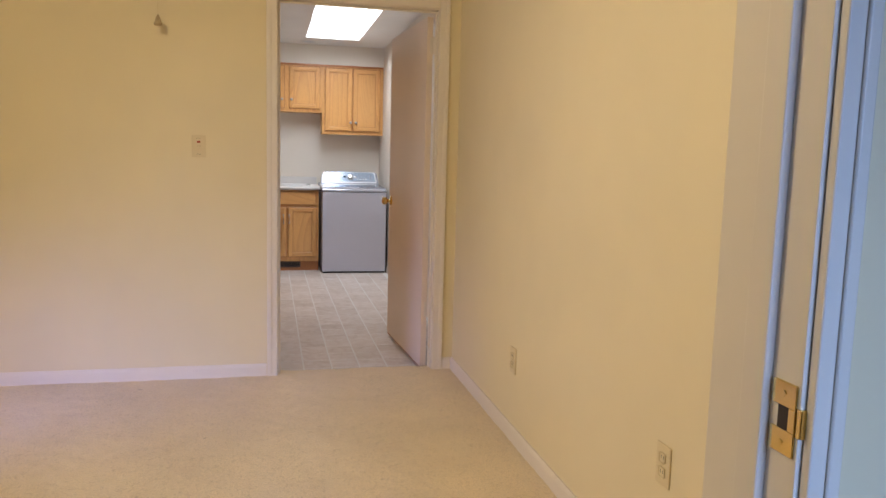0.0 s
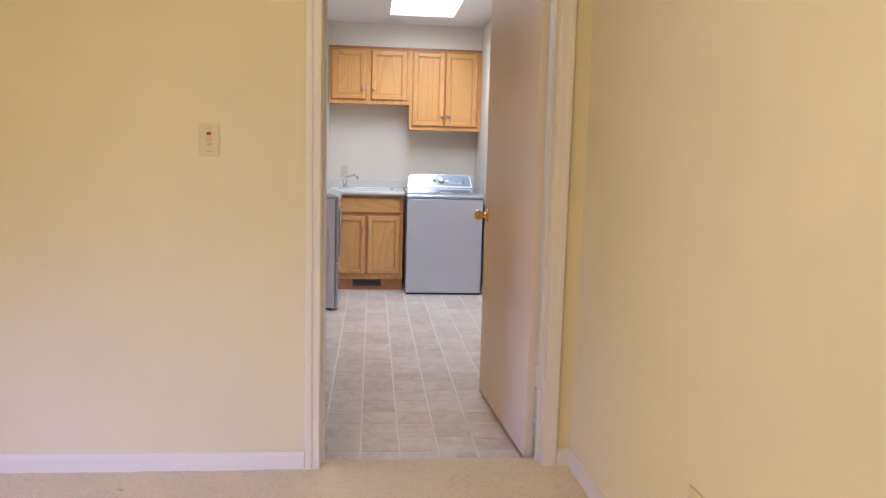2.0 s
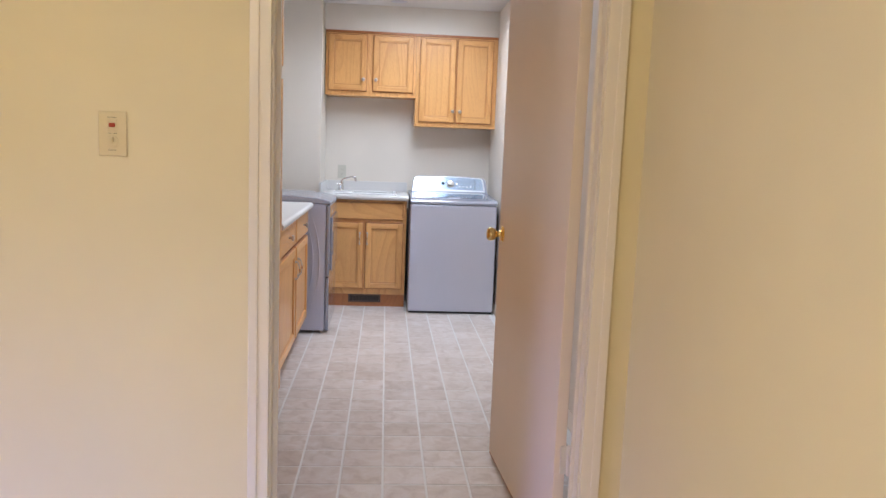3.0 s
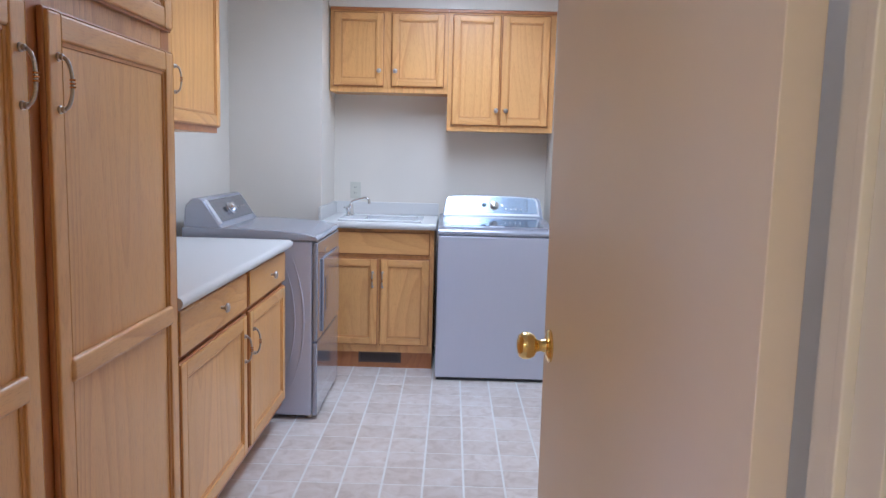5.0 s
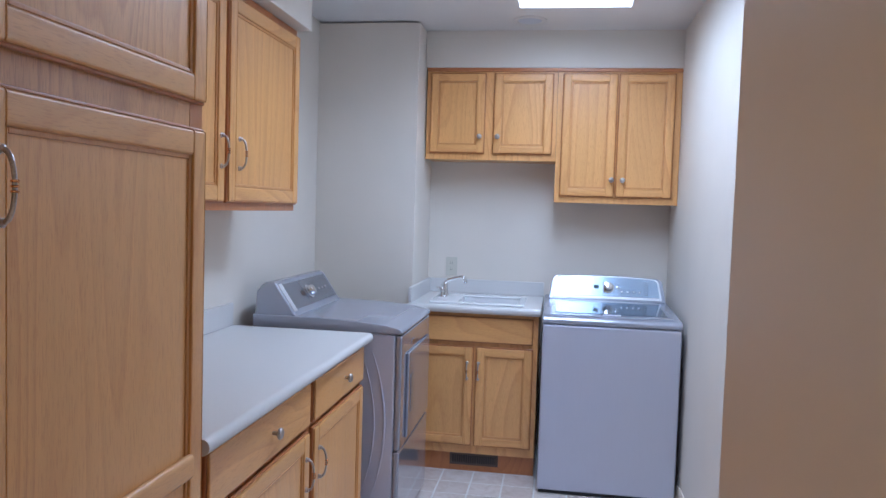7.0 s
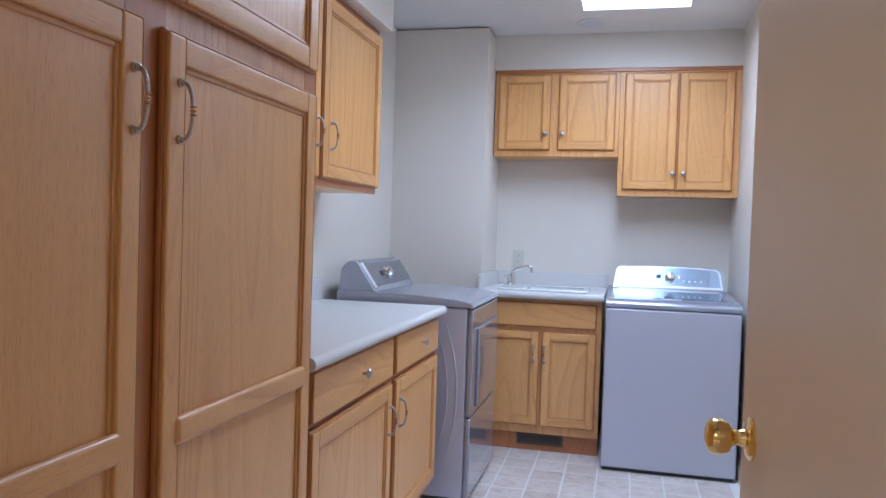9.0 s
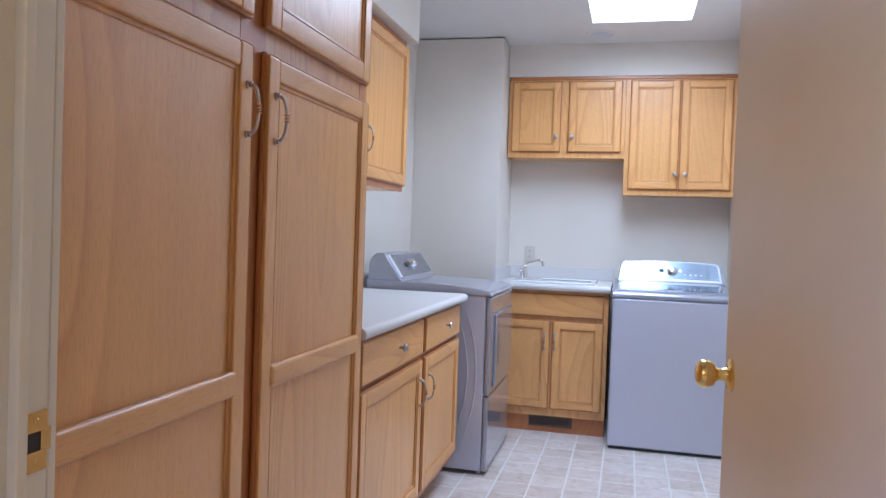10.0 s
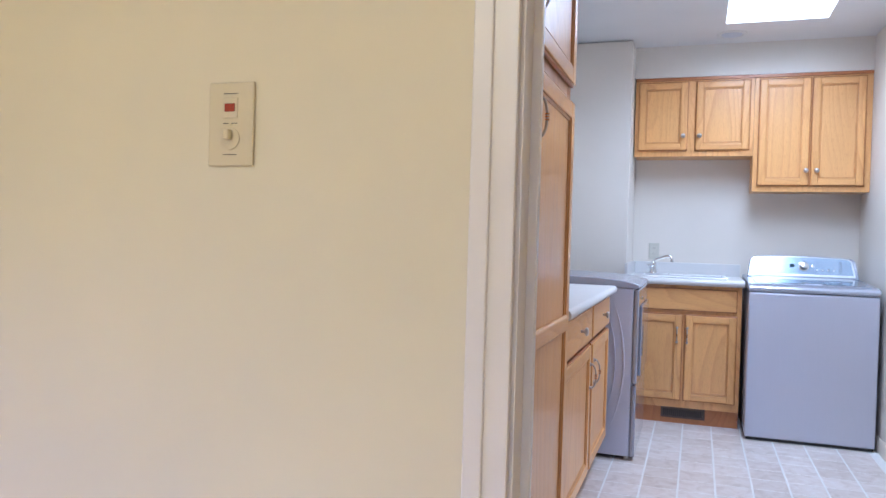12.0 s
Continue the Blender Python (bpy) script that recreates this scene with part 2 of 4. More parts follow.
def prism(bm, outline, axis, a, b, bev=0.0, seg=2):
    """An outline of (u, v) pushed along an axis from a to b. For x: u=y, v=z; for y: u=x, v=z; for z: u=x, v=y."""
    place = {"x": lambda u, v, w: (w, u, v), "y": lambda u, v, w: (u, w, v), "z": lambda u, v, w: (u, v, w)}[axis]
    lo = [bm.verts.new(place(u, v, a)) for u, v in outline]
    hi = [bm.verts.new(place(u, v, b)) for u, v in outline]
    n = len(outline)
    fs = [bm.faces.new(lo), bm.faces.new(hi)] + [bm.faces.new((lo[i], lo[(i + 1) % n], hi[(i + 1) % n], hi[i])) for i in range(n)]
    bmesh.ops.recalc_face_normals(bm, faces=fs)
    if bev > 0:
        bmesh.ops.bevel(bm, geom=list({e for f in fs for e in f.edges}), offset=bev, segments=seg, affect="EDGES", profile=0.5)
    return bm


class Face:
    """A cabinet front: u runs along it, w stands out of it, z is up."""

    def __init__(self, way, plane):
        self.way, self.plane = way, plane
        self.across = M_OAK_X if way == "-y" else M_OAK_Y

    def box(self, bm, u0, u1, w0, w1, z0, z1, bev=0.0):
        if self.way == "-y":
            return box(bm, u0, u1, self.plane - w1, self.plane - w0, z0, z1, bev)
        return box(bm, self.plane + w0, self.plane + w1, u0, u1, z0, z1, bev)

    def at(self, u, w, z):
        return (u, self.plane - w, z) if self.way == "-y" else (self.plane + w, u, z)

    def out(self):
        return (0, -1, 0) if self.way == "-y" else (1, 0, 0)


def bow_handle(face, u, w, z, parent, size=0.10):
    """Arched pull with turned feet and three copper-toned rings."""
    bm = bmesh.new()
    half, rise = size / 2, 0.023
    pts, rad = [], []
    for i in range(15):
        a = math.pi * i / 14
        pts.append(face.at(u, w + 0.004 + rise * math.sin(a) ** 0.7, z - half * math.cos(a)))
        rad.append(0.0042 - 0.0006 * math.sin(a))
    tube(bm, pts, rad)
    for s in (-1, 1):
        lathe(bm, [(0.0085, 0), (0.0085, 0.003), (0.006, 0.005), (0.0065, 0.010), (0.003, 0.013)], face.at(u, w, z + s * half), face.out(), 14)
    h = part("handle", bm, M_PEWTER, parent, "pewter arched bar handle")
    rings = bmesh.new()
    for k in (-0.007, 0.0, 0.007):
        o = face.at(u, w + 0.004 + rise, z + k)
        lathe(rings, [(0.0045, -0.002), (0.0060, -0.001), (0.0060, 0.001), (0.0045, 0.002)], o, (0, 0, 1), 12)
    part("band", rings, M_COPPER, h)


def round_knob(face, u, w, z, parent, r=0.015):
    bm = lathe(bmesh.new(), [(0.006, 0), (0.0055, 0.010), (0.008, 0.014), (r, 0.019), (r, 0.024), (r * 0.8, 0.028), (r * 0.45, 0.0295), (0.001, 0.030)], face.at(u, w, z), face.out(), 18)
    part("knob", bm, M_PEWTER, parent, "round pewter knob")


def framed_door(face, u0, u1, z0, z1, parent, rail=0.056, mids=(), thick=0.019, w=0.002):
    """Frame-and-panel door: a recessed flat panel between stiles and rails with a stepped inner lip."""
    bm = bmesh.new()
    face.box(bm, u0 + rail - 0.01, u1 - rail + 0.01, w + 0.002, w + thick - 0.010, z0 + rail - 0.01, z1 - rail + 0.01)
    door = part("door", bm, M_OAK_Z, parent)
    for a, b in ((u0, u0 + rail), (u1 - rail, u1)):
        # back layer whose colour carries the shade on the door's sides
        part("edge", face.box(bmesh.new(), a, b, w, w + 0.0118, z0, z1, 0.003), M_OAK_SHADED, door)
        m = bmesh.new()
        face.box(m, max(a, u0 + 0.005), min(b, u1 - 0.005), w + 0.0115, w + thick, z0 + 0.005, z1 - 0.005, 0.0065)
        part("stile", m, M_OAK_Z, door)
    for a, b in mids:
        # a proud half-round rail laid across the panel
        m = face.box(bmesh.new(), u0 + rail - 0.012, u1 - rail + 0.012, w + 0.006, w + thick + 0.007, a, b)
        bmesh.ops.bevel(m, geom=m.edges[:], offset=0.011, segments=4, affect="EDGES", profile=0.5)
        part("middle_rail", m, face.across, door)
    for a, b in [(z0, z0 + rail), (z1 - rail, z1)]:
        part("edge", face.box(bmesh.new(), u0 + rail - 0.004, u1 - rail + 0.004, w, w + 0.0116, a, b, 0.003), M_OAK_SHADED, door)
        m = bmesh.new()
        c, d = max(a, z0 + 0.006), min(b, z1 - 0.006)
        face.box(m, u0 + rail - 0.004, u1 - rail + 0.004, w + 0.0113, w + thick - 0.0006, c, d, 0.0065)
        part("rail", m, face.across, door)
    # stepped lip round the field
    lip = bmesh.new()
    lw, lt = 0.009, w + thick - 0.0055
    for a, b in [(z0 + rail, z1 - rail)]:
        face.box(lip, u0 + rail - 0.002, u0 + rail + lw, w + 0.003, lt, a, b, 0.0025)
        face.box(lip, u1 - rail - lw, u1 - rail + 0.002, w + 0.003, lt, a, b, 0.0025)
        face.box(lip, u0 + rail + lw, u1 - rail - lw, w + 0.003, lt - 0.0004, a - 0.002, a + lw, 0.0025)
        face.box(lip, u0 + rail + lw, u1 - rail - lw, w + 0.003, lt - 0.0004, b - lw, b + 0.002, 0.0025)
    part("moulding", lip, M_OAK_LIP, door)
    return door


def slab_front(face, u0, u1, z0, z1, parent, name="drawer_front", w=0.002, thick=0.019):
    front = part(name, face.box(bmesh.new(), u0 + 0.004, u1 - 0.004, w + 0.0105, w + thick, z0 + 0.004, z1 - 0.004, 0.006), face.across, parent)
    # redder back layer, side shade mixed into its colour
    part("edge", face.box(bmesh.new(), u0, u1, w, w + 0.011, z0, z1, 0.003), M_OAK_SHADED, front)
    return front


# ---- structure ----
FLOOR, CEIL, CARPET = -0.035, 2.448, 0.010
WALL_L, WALL_R, BACK, HALL_R, HALL_L, HALL_S = -0.83, 1.205, 4.70, 0.990, -2.60, -3.46
DOOR_R, DOOR_TOP, THICK = 0.863, 2.06, 0.097


def setting(name, bm, mat, label, category):
    return tagged(part(name, bm, mat), label, category, kind="structure")


bm = bmesh.new()
box(bm, HALL_L - 0.12, -0.032, 0, THICK, -0.1, CEIL)
box(bm, DOOR_R + 0.018, HALL_R, 0, THICK, -0.1, CEIL)
box(bm, -0.032, DOOR_R + 0.018, 0, THICK, DOOR_TOP + 0.018, CEIL)
setting("wall_north", bm, M_CREAM, "cream painted wall with doorway to laundry", "wall")
bm = bmesh.new()
box(bm, WALL_L, -0.032, THICK + 0.001, THICK + 0.006, FLOOR, CEIL)
box(bm, DOOR_R + 0.018, WALL_R, THICK + 0.001, THICK + 0.006, FLOOR, CEIL)
setting("wall_laundry_front", bm, M_WHITE, "off-white painted inner wall of laundry", "wall")
setting("wall_east", block(HALL_R, HALL_R + 0.12, HALL_S - 0.16, THICK, -0.1, CEIL), M_CREAM, "cream painted wall beside carpeted room", "wall")
bm = bmesh.new()
WY0, WY1, WZ0, WZ1 = -2.3, -0.7, 0.08, 1.9
box(bm, HALL_L - 0.12, HALL_L, HALL_S, WY0, -0.1, CEIL)
box(bm, HALL_L - 0.12, HALL_L, WY1, 0, -0.1, CEIL)
box(bm, HALL_L - 0.12, HALL_L, WY0, WY1, -0.1, WZ0)
box(bm, HALL_L - 0.12, HALL_L, WY0, WY1, WZ1, CEIL)
setting("wall_west", bm, M_CREAM, "cream painted wall with a large window", "wall")
SX0, SX1, SOUTH = -0.42, 0.446, -3.61
bm = bmesh.new()
box(bm, HALL_L - 0.12, SX0, SOUTH, HALL_S, -0.1, CEIL)
box(bm, SX1, HALL_R, SOUTH, HALL_S, -0.1, CEIL)
box(bm, SX0, SX1, SOUTH, HALL_S, 2.078, CEIL)
setting("wall_south", bm, M_CREAM, "cream painted wall with entry doorway", "wall")
setting("wall_laundry_left", block(WALL_L - 0.1, WALL_L, THICK, BACK, FLOOR - 0.05, CEIL), M_WHITE, "off-white painted laundry wall", "wall")
setting("wall_laundry_right", block(WALL_R, WALL_R + 0.1, THICK, BACK, FLOOR - 0.05, CEIL), M_WHITE, "off-white painted laundry wall", "wall")
setting("wall_laundry_back", block(WALL_L - 0.1, WALL_R + 0.1, BACK, BACK + 0.1, FLOOR - 0.05, CEIL), M_WHITE, "off-white painted laundry wall", "wall")
setting("wall_chase", block(WALL_L, -0.253, 4.19, BACK, FLOOR, CEIL - 0.009, bev=0.002), M_WHITE, "boxed-out off-white wall behind dryer", "wall")
setting("soffit_back", block(-0.253, WALL_R, 4.425, BACK, 2.237, CEIL), M_WHITE, "off-white soffit above wall cabinets", "soffit")
setting("soffit_side", block(WALL_L, -0.50, THICK + 0.006, 3.10, 2.135, CEIL, bev=0.003), M_WHITE, "off-white soffit above wall cabinets", "soffit")
# den behind the entry
bm = bmesh.new()
box(bm, -2.72, -2.6, -6.5, SOUTH, -0.1, CEIL)
box(bm, 1.6, 1.72, -6.5, SOUTH, -0.1, CEIL)
box(bm, HALL_R, 1.72, SOUTH, HALL_S, -0.1, CEIL)
box(bm, -2.72, 0.1, -6.5, -6.4, -0.1, CEIL)
box(bm, 1.1, 1.72, -6.5, -6.4, -0.1, CEIL)
box(bm, 0.1, 1.1, -6.5, -6.4, -0.1, 1.15)
box(bm, 0.1, 1.1, -6.5, -6.4, 2.30, CEIL)
setting("wall_den", bm, M_CREAM, "cream painted walls round the entry room", "wall")
# ceilings
KX0, KX1, KY0, KY1 = 0.31, 0.865, 2.17, 3.948
bm = bmesh.new()
box(bm, WALL_L - 0.1, KX0, THICK, BACK + 0.1, CEIL, CEIL + 0.2)
box(bm, KX1, WALL_R + 0.1, THICK, BACK + 0.1, CEIL, CEIL + 0.2)
box(bm, KX0, KX1, THICK, KY0, CEIL, CEIL + 0.2)
box(bm, KX0, KX1, KY1, BACK + 0.1, CEIL, CEIL + 0.2)
setting("ceiling_laundry", bm, M_CEIL, "white textured ceiling with skylight opening", "ceiling")
setting("ceiling", block(-2.72, 1.72, -6.5, THICK, CEIL, CEIL + 0.2), M_CEIL, "white textured ceiling", "ceiling")
t = thing("skylight", (KX0, KY0, CEIL + 0.2), "bright rectangular skylight with white diffuser", "skylight", kind="structure")
part("diffuser", block(KX0 - 0.01, KX1 + 0.01, KY0 - 0.01, KY1 + 0.01, CEIL + 0.205, CEIL + 0.212), M_SKYPANEL, t)
bm = bmesh.new()
for a in ((KX0 - 0.05, KX0 - 0.011, KY0 - 0.05, KY1 + 0.05), (KX1 + 0.011, KX1 + 0.05, KY0 - 0.05, KY1 + 0.05), (KX0 - 0.011, KX1 + 0.011, KY0 - 0.05, KY0 - 0.011), (KX0 - 0.011, KX1 + 0.011, KY1 + 0.011, KY1 + 0.05)):
    box(bm, *a, CEIL + 0.201, CEIL + 0.26)
part("curb", bm, M_TRIM, t)
# floors
setting("floor", block(-2.72, 1.72, -6.5, 0.02, -0.16, -0.06), M_GROUT, "concrete base under carpet", "floor")
bm = bmesh.new()
gx, gy = np.linspace(HALL_L, HALL_R, 290), np.linspace(-5.2, 0.080, 420)
grid = [[bm.verts.new((x, y, CARPET + 0.003 * noise.noise((x * 17, y * 17, 0)) + 0.006 * noise.noise((x * 2.1, y * 2.1, 7)) - 0.004)) for y in gy] for x in gx]
for i in range(len(gx) - 1):
    for j in range(len(gy) - 1):
        bm.faces.new((grid[i][j], grid[i + 1][j], grid[i + 1][j + 1], grid[i][j + 1]))
setting("carpet", bm, M_CARPET, "worn beige cut-pile wall-to-wall carpet", "carpet")
setting("carpet_den", block(-2.72, 1.72, -6.5, -5.2, -0.06, CARPET), M_CARPET, "beige carpet in entry room", "carpet")


def casing_leg(bm, x0, x1, y0, out, z0, z1):
    """Door casing upright with a stepped profile; out is the way it stands off the wall."""
    inner, outer = x0, x1
    box(bm, min(inner, outer), max(inner, outer), *sorted((y0, y0 + out * 0.012)), z0, z1, 0.002)
    a, b = inner + 0.55 * (outer - inner), outer
    box(bm, min(a, b), max(a, b), *sorted((y0 + out * 0.011, y0 + out * 0.0165)), z0, z1, 0.0025)


def doorway(name, x0, x1, y0, y1, top, z0, stop, label, other=True, width=0.062):
    """Jamb lining, stops and casings round an opening in a wall that runs along x."""
    t = thing(name, ((x0 + x1) / 2, y0, z0), label, "door frame", kind="structure")
    part("jamb", block(x0 - 0.016, x0, y0 + 0.001, y1 - 0.001, z0, top, bev=0.001), M_TRIM, t)
    part("jamb", block(x1, x1 + 0.016, y0 + 0.001, y1 - 0.001, z0, top, bev=0.001), M_TRIM, t)
    part("head_jamb", block(x0 - 0.016, x1 + 0.016, y0 + 0.001, y1 - 0.001, top, top + 0.016), M_TRIM, t)
    for a in ((x0 - 0.001, x0 + 0.012), (x1 - 0.010, x1 + 0.001)):
        part("door_stop", block(*a, stop[0], stop[1], z0, top - 0.001, bev=0.002), M_TRIM, t)
    part("door_stop", block(x0, x1, stop[0], stop[1], top - 0.013, top - 0.001, bev=0.002), M_TRIM, t)
    sides = [(y0, -1)] + ([(y1 + 0.006, 1)] if other else [])
    for y, out in sides:
        for a, b in ((x0 - 0.005, x0 - 0.005 - width), (x1 + 0.005, x1 + 0.005 + width)):
            bm = bmesh.new()
            casing_leg(bm, a, b, y, out, z0, top + 0.005 + width)
            part("casing", bm, M_TRIM, t)
        bm = bmesh.new()
        box(bm, x0 - 0.004, x1 + 0.004, *sorted((y, y + out * 0.012)), top + 0.005, top + 0.004 + width, 0.002)
        box(bm, x0 - 0.004, x1 + 0.004, *sorted((y + out * 0.011, y + out * 0.019)), top + 0.05, top + 0.004 + width, 0.003)
        part("head_casing", bm, M_TRIM, t)
    return t


frame_1 = doorway("door_frame_1", -0.014, DOOR_R, 0, THICK, DOOR_TOP, 0.0, (0.044, 0.058), "cream painted door frame into the laundry", width=0.056)
frame_2 = doorway("door_frame_2", SX0 + 0.016, SX1 - 0.016, SOUTH, HALL_S, 2.06, 0.0, (-3.566, -3.53), "cream painted door frame at the entry", False, 0.032)


def strike_plate(parent, x, y, z, w, h, out, lip):
    """Brass strike plate let into a jamb, with its hole, screws and curved lip."""
    bm = bmesh.new()
    xs = sorted((x, x + out * 0.0025))
    box(bm, *xs, y - w / 2, y + w / 2, z + h * 0.16, z + h / 2, 0.0008)
    box(bm, *xs, y - w / 2, y + w / 2, z - h / 2, z - h * 0.16, 0.0008)
    box(bm, *xs, *sorted((y + lip * w / 2, y + lip * w * 0.22)), z - h * 0.16, z + h * 0.16, 0.0008)
    box(bm, *sorted((x + out * 0.001, x - out * 0.006)), *sorted((y + lip * w * 0.5, y + lip * w * 0.72)), z - h * 0.2, z + h * 0.2, 0.001)
    p = part("strike_plate", bm, M_BRASS, parent, "brass strike plate")
    part("hole", block(*sorted((x + out * 0.0002, x + out * 0.0014)), y - w * 0.3, y + w * 0.24, z - h * 0.16, z + h * 0.16), M_SHADOW, p)
    for s in (-1, 1):
        part("screw", lathe(bmesh.new(), [(0.0035, 0), (0.003, 0.001)], (x + out * 0.0025, y, z + s * h * 0.34), (out, 0, 0), 10), M_BRASS, p)


strike_plate(frame_1, -0.014, 0.079, 0.965, 0.03, 0.062, 1, 1)
strike_plate(frame_2, SX1 - 0.016, -3.588, 1.005, 0.034, 0.072, -1, -1)


def baseboard(name, outline, axis, a, b):
    return setting(name, prism(bmesh.new(), outline, axis, a, b), M_TRIM, "cream painted baseboard along the wall", "baseboard")


def base_outline(p, out, z0=0.0, h=0.075):
    return [(p, z0), (p + out * 0.013, z0), (p + out * 0.013, z0 + h * 0.72), (p + out * 0.009, z0 + h * 0.86), (p + out * 0.006, z0 + h), (p, z0 + h)]


baseboard("baseboard_north", base_outline(0, -1), "x", HALL_L, -0.078)
baseboard("baseboard_north_corner", base_outline(0, -1), "x", DOOR_R + 0.0615, HALL_R - 0.013)
baseboard("baseboard_east", base_outline(HALL_R, -1), "y", HALL_S, 0)
baseboard("baseboard_laundry", base_outline(WALL_R, -1, FLOOR, 0.08), "y", THICK + 0.03, BACK)

# unseen windows, added to light the rooms
for name, x0, x1, y0, y1, z0, z1 in (("window_1", HALL_L - 0.10, HALL_L - 0.05, WY0, WY1, WZ0, WZ1), ("window_2", 0.1, 1.1, -6.48, -6.43, 1.15, 2.30)):
    t = thing(name, ((x0 + x1) / 2, (y0 + y1) / 2, z0), "white framed window with clear glass", "window", kind="structure")
    bm = bmesh.new()
    if x1 - x0 < y1 - y0:
        for a, b, c, d in ((y0, y0 + 0.05, z0, z1), (y1 - 0.05, y1, z0, z1), (y0 + 0.05, y1 - 0.05, z0, z0 + 0.05), (y0 + 0.05, y1 - 0.05, z1 - 0.05, z1)):
            box(bm, x0, x1, a, b, c, d, 0.003)
        pane = block(x0 + 0.02, x0 + 0.026, y0 + 0.05, y1 - 0.05, z0 + 0.05, z1 - 0.05)
    else:
        for a, b, c, d in ((x0, x0 + 0.05, z0, z1), (x1 - 0.05, x1, z0, z1), (x0 + 0.05, x1 - 0.05, z0, z0 + 0.05), (x0 + 0.05, x1 - 0.05, z1 - 0.05, z1)):
            box(bm, a, b, y0, y1, c, d, 0.003)
        pane = block(x0 + 0.05, x1 - 0.05, y0 + 0.02, y0 + 0.026, z0 + 0.05, z1 - 0.05)
    part("window_frame", bm, M_TRIM, t)
    part("pane", pane, M_GLASS, t).visible_shadow = False
setting("ground", block(-40, 40, -45, 40, -0.6, -0.5), material("grass_ground", (0.08, 0.11, 0.04), 0.9, build=speck((0.08, 0.11, 0.04), 0.4, 3.0)), "grassy ground outside the house", "ground")

# ---- laundry door, standing open ----
HINGE, ANGLE, DW = Vector((0.8395, 0.117, 0)), 93.7, 0.925
door = thing("door_1", (HINGE.x, HINGE.y, FLOOR + 0.02), "flush beige painted door standing open with brass knob", "door", kind="structure")
TURN_DOOR = Matrix.Translation(HINGE) @ Matrix.Rotation(radians(ANGLE - 90), 4, "Z")


def swung(bm):
    bm.transform(TURN_DOOR)
    return bm


leaf = part("leaf", swung(block(-0.0175, 0.0175, 0.004, DW, FLOOR + 0.022, DOOR_TOP - 0.02, bev=0.0015)), M_DOOR, door)
part("bottom_edge", swung(block(-0.016, 0.016, 0.006, DW - 0.002, FLOOR + 0.014, FLOOR + 0.0215)), M_OAK_SHADED, door)
for s in (-1, 1):
    k = lathe(bmesh.new(), [(0.033, 0), (0.033, 0.003), (0.028, 0.007), (0.014, 0.010), (0.011, 0.020), (0.013, 0.028), (0.022, 0.033), (0.027, 0.043), (0.027, 0.055), (0.022, 0.063), (0.012, 0.066), (0.001, 0.067)], (s * 0.0175, DW - 0.062, 0.935), (s, 0, 0), 28)
    part("knob", swung(k), M_BRASS, door, "polished brass door knob")
part("latch_plate", swung(block(-0.0125, 0.0125, DW - 0.0005, DW + 0.001, 0.905, 0.965)), M_BRASS, door)
for z in (0.34, 1.88):
    bm = bmesh.new()
    lathe(bm, [(0.003, -0.049), (0.006, -0.045), (0.006, 0.045), (0.003, 0.049)], (0.024, -0.006, z), (0, 0, 1), 12)
    box(bm, 0.0, 0.024, -0.003, 0.003, z - 0.044, z + 0.044)
    for k in (-0.018, 0.018):
        lathe(bm, [(0.0064, k - 0.001), (0.0064, k + 0.001)], (0.024, -0.006, z), (0, 0, 1), 12)
    part("hinge", swung(bm), M_TRIM, door, "painted butt hinge")

# ---- laundry cabinets ----
SIDE, REAR, RUN = Face("+x", -0.222), Face("-y", 4.437), Face("+x", -0.25)
OVER = Face("+x", -0.56)
SINK = Face("-y", 4.10)
# tall pantry
PY0, PY1 = THICK + 0.012, 1.585
pantry = thing("pantry_cabinet", (-0.52, (PY0 + PY1) / 2, FLOOR), "tall honey oak pantry cabinet with four panel doors", "cabinet")
body = block(WALL_L + 0.003, -0.242, PY0, PY1, FLOOR + 0.1, 2.13, bev=0.001)
part("body", body, M_OAK_Z, pantry)
part("toe_kick", block(WALL_L + 0.003, -0.30, PY0, PY1, FLOOR, FLOOR + 0.099), M_OAK_Y, pantry)
# stiles toned down for the shade between the doors
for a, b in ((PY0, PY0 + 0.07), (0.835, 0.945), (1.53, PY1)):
    part("face_stile", block(-0.2415, -0.222, a, b, FLOOR + 0.1, 2.40, bev=0.001), M_OAK_SHADED, pantry)
for a, b in ((PY0 + 0.07, 0.835), (0.945, 1.53)):
    for c, d in ((FLOOR + 0.1, FLOOR + 0.14), (1.535, 1.645), (2.34, 2.40)):
        part("face_rail", block(-0.2415, -0.2225, a, b, c, d, bev=0.001), M_OAK_RIPPLE, pantry)
part("upper_body", block(-0.495, -0.242, PY0, PY1, 2.1305, 2.40), M_OAK_Z, pantry)
for u0, u1, hu, mid in ((0.205, 0.862, 0.832, (0.842, 0.896)), (0.922, 1.568, 0.960, (0.828, 0.882))):
    d = framed_door(SIDE, u0, u1, 0.085, 1.568, pantry, 0.058, [mid])
    bow_handle(SIDE, hu, 0.021, 1.428, d)
    d = framed_door(SIDE, u0, u1, 1.618, 2.36, pantry, 0.058)
    bow_handle(SIDE, hu, 0.021, 1.75, d)
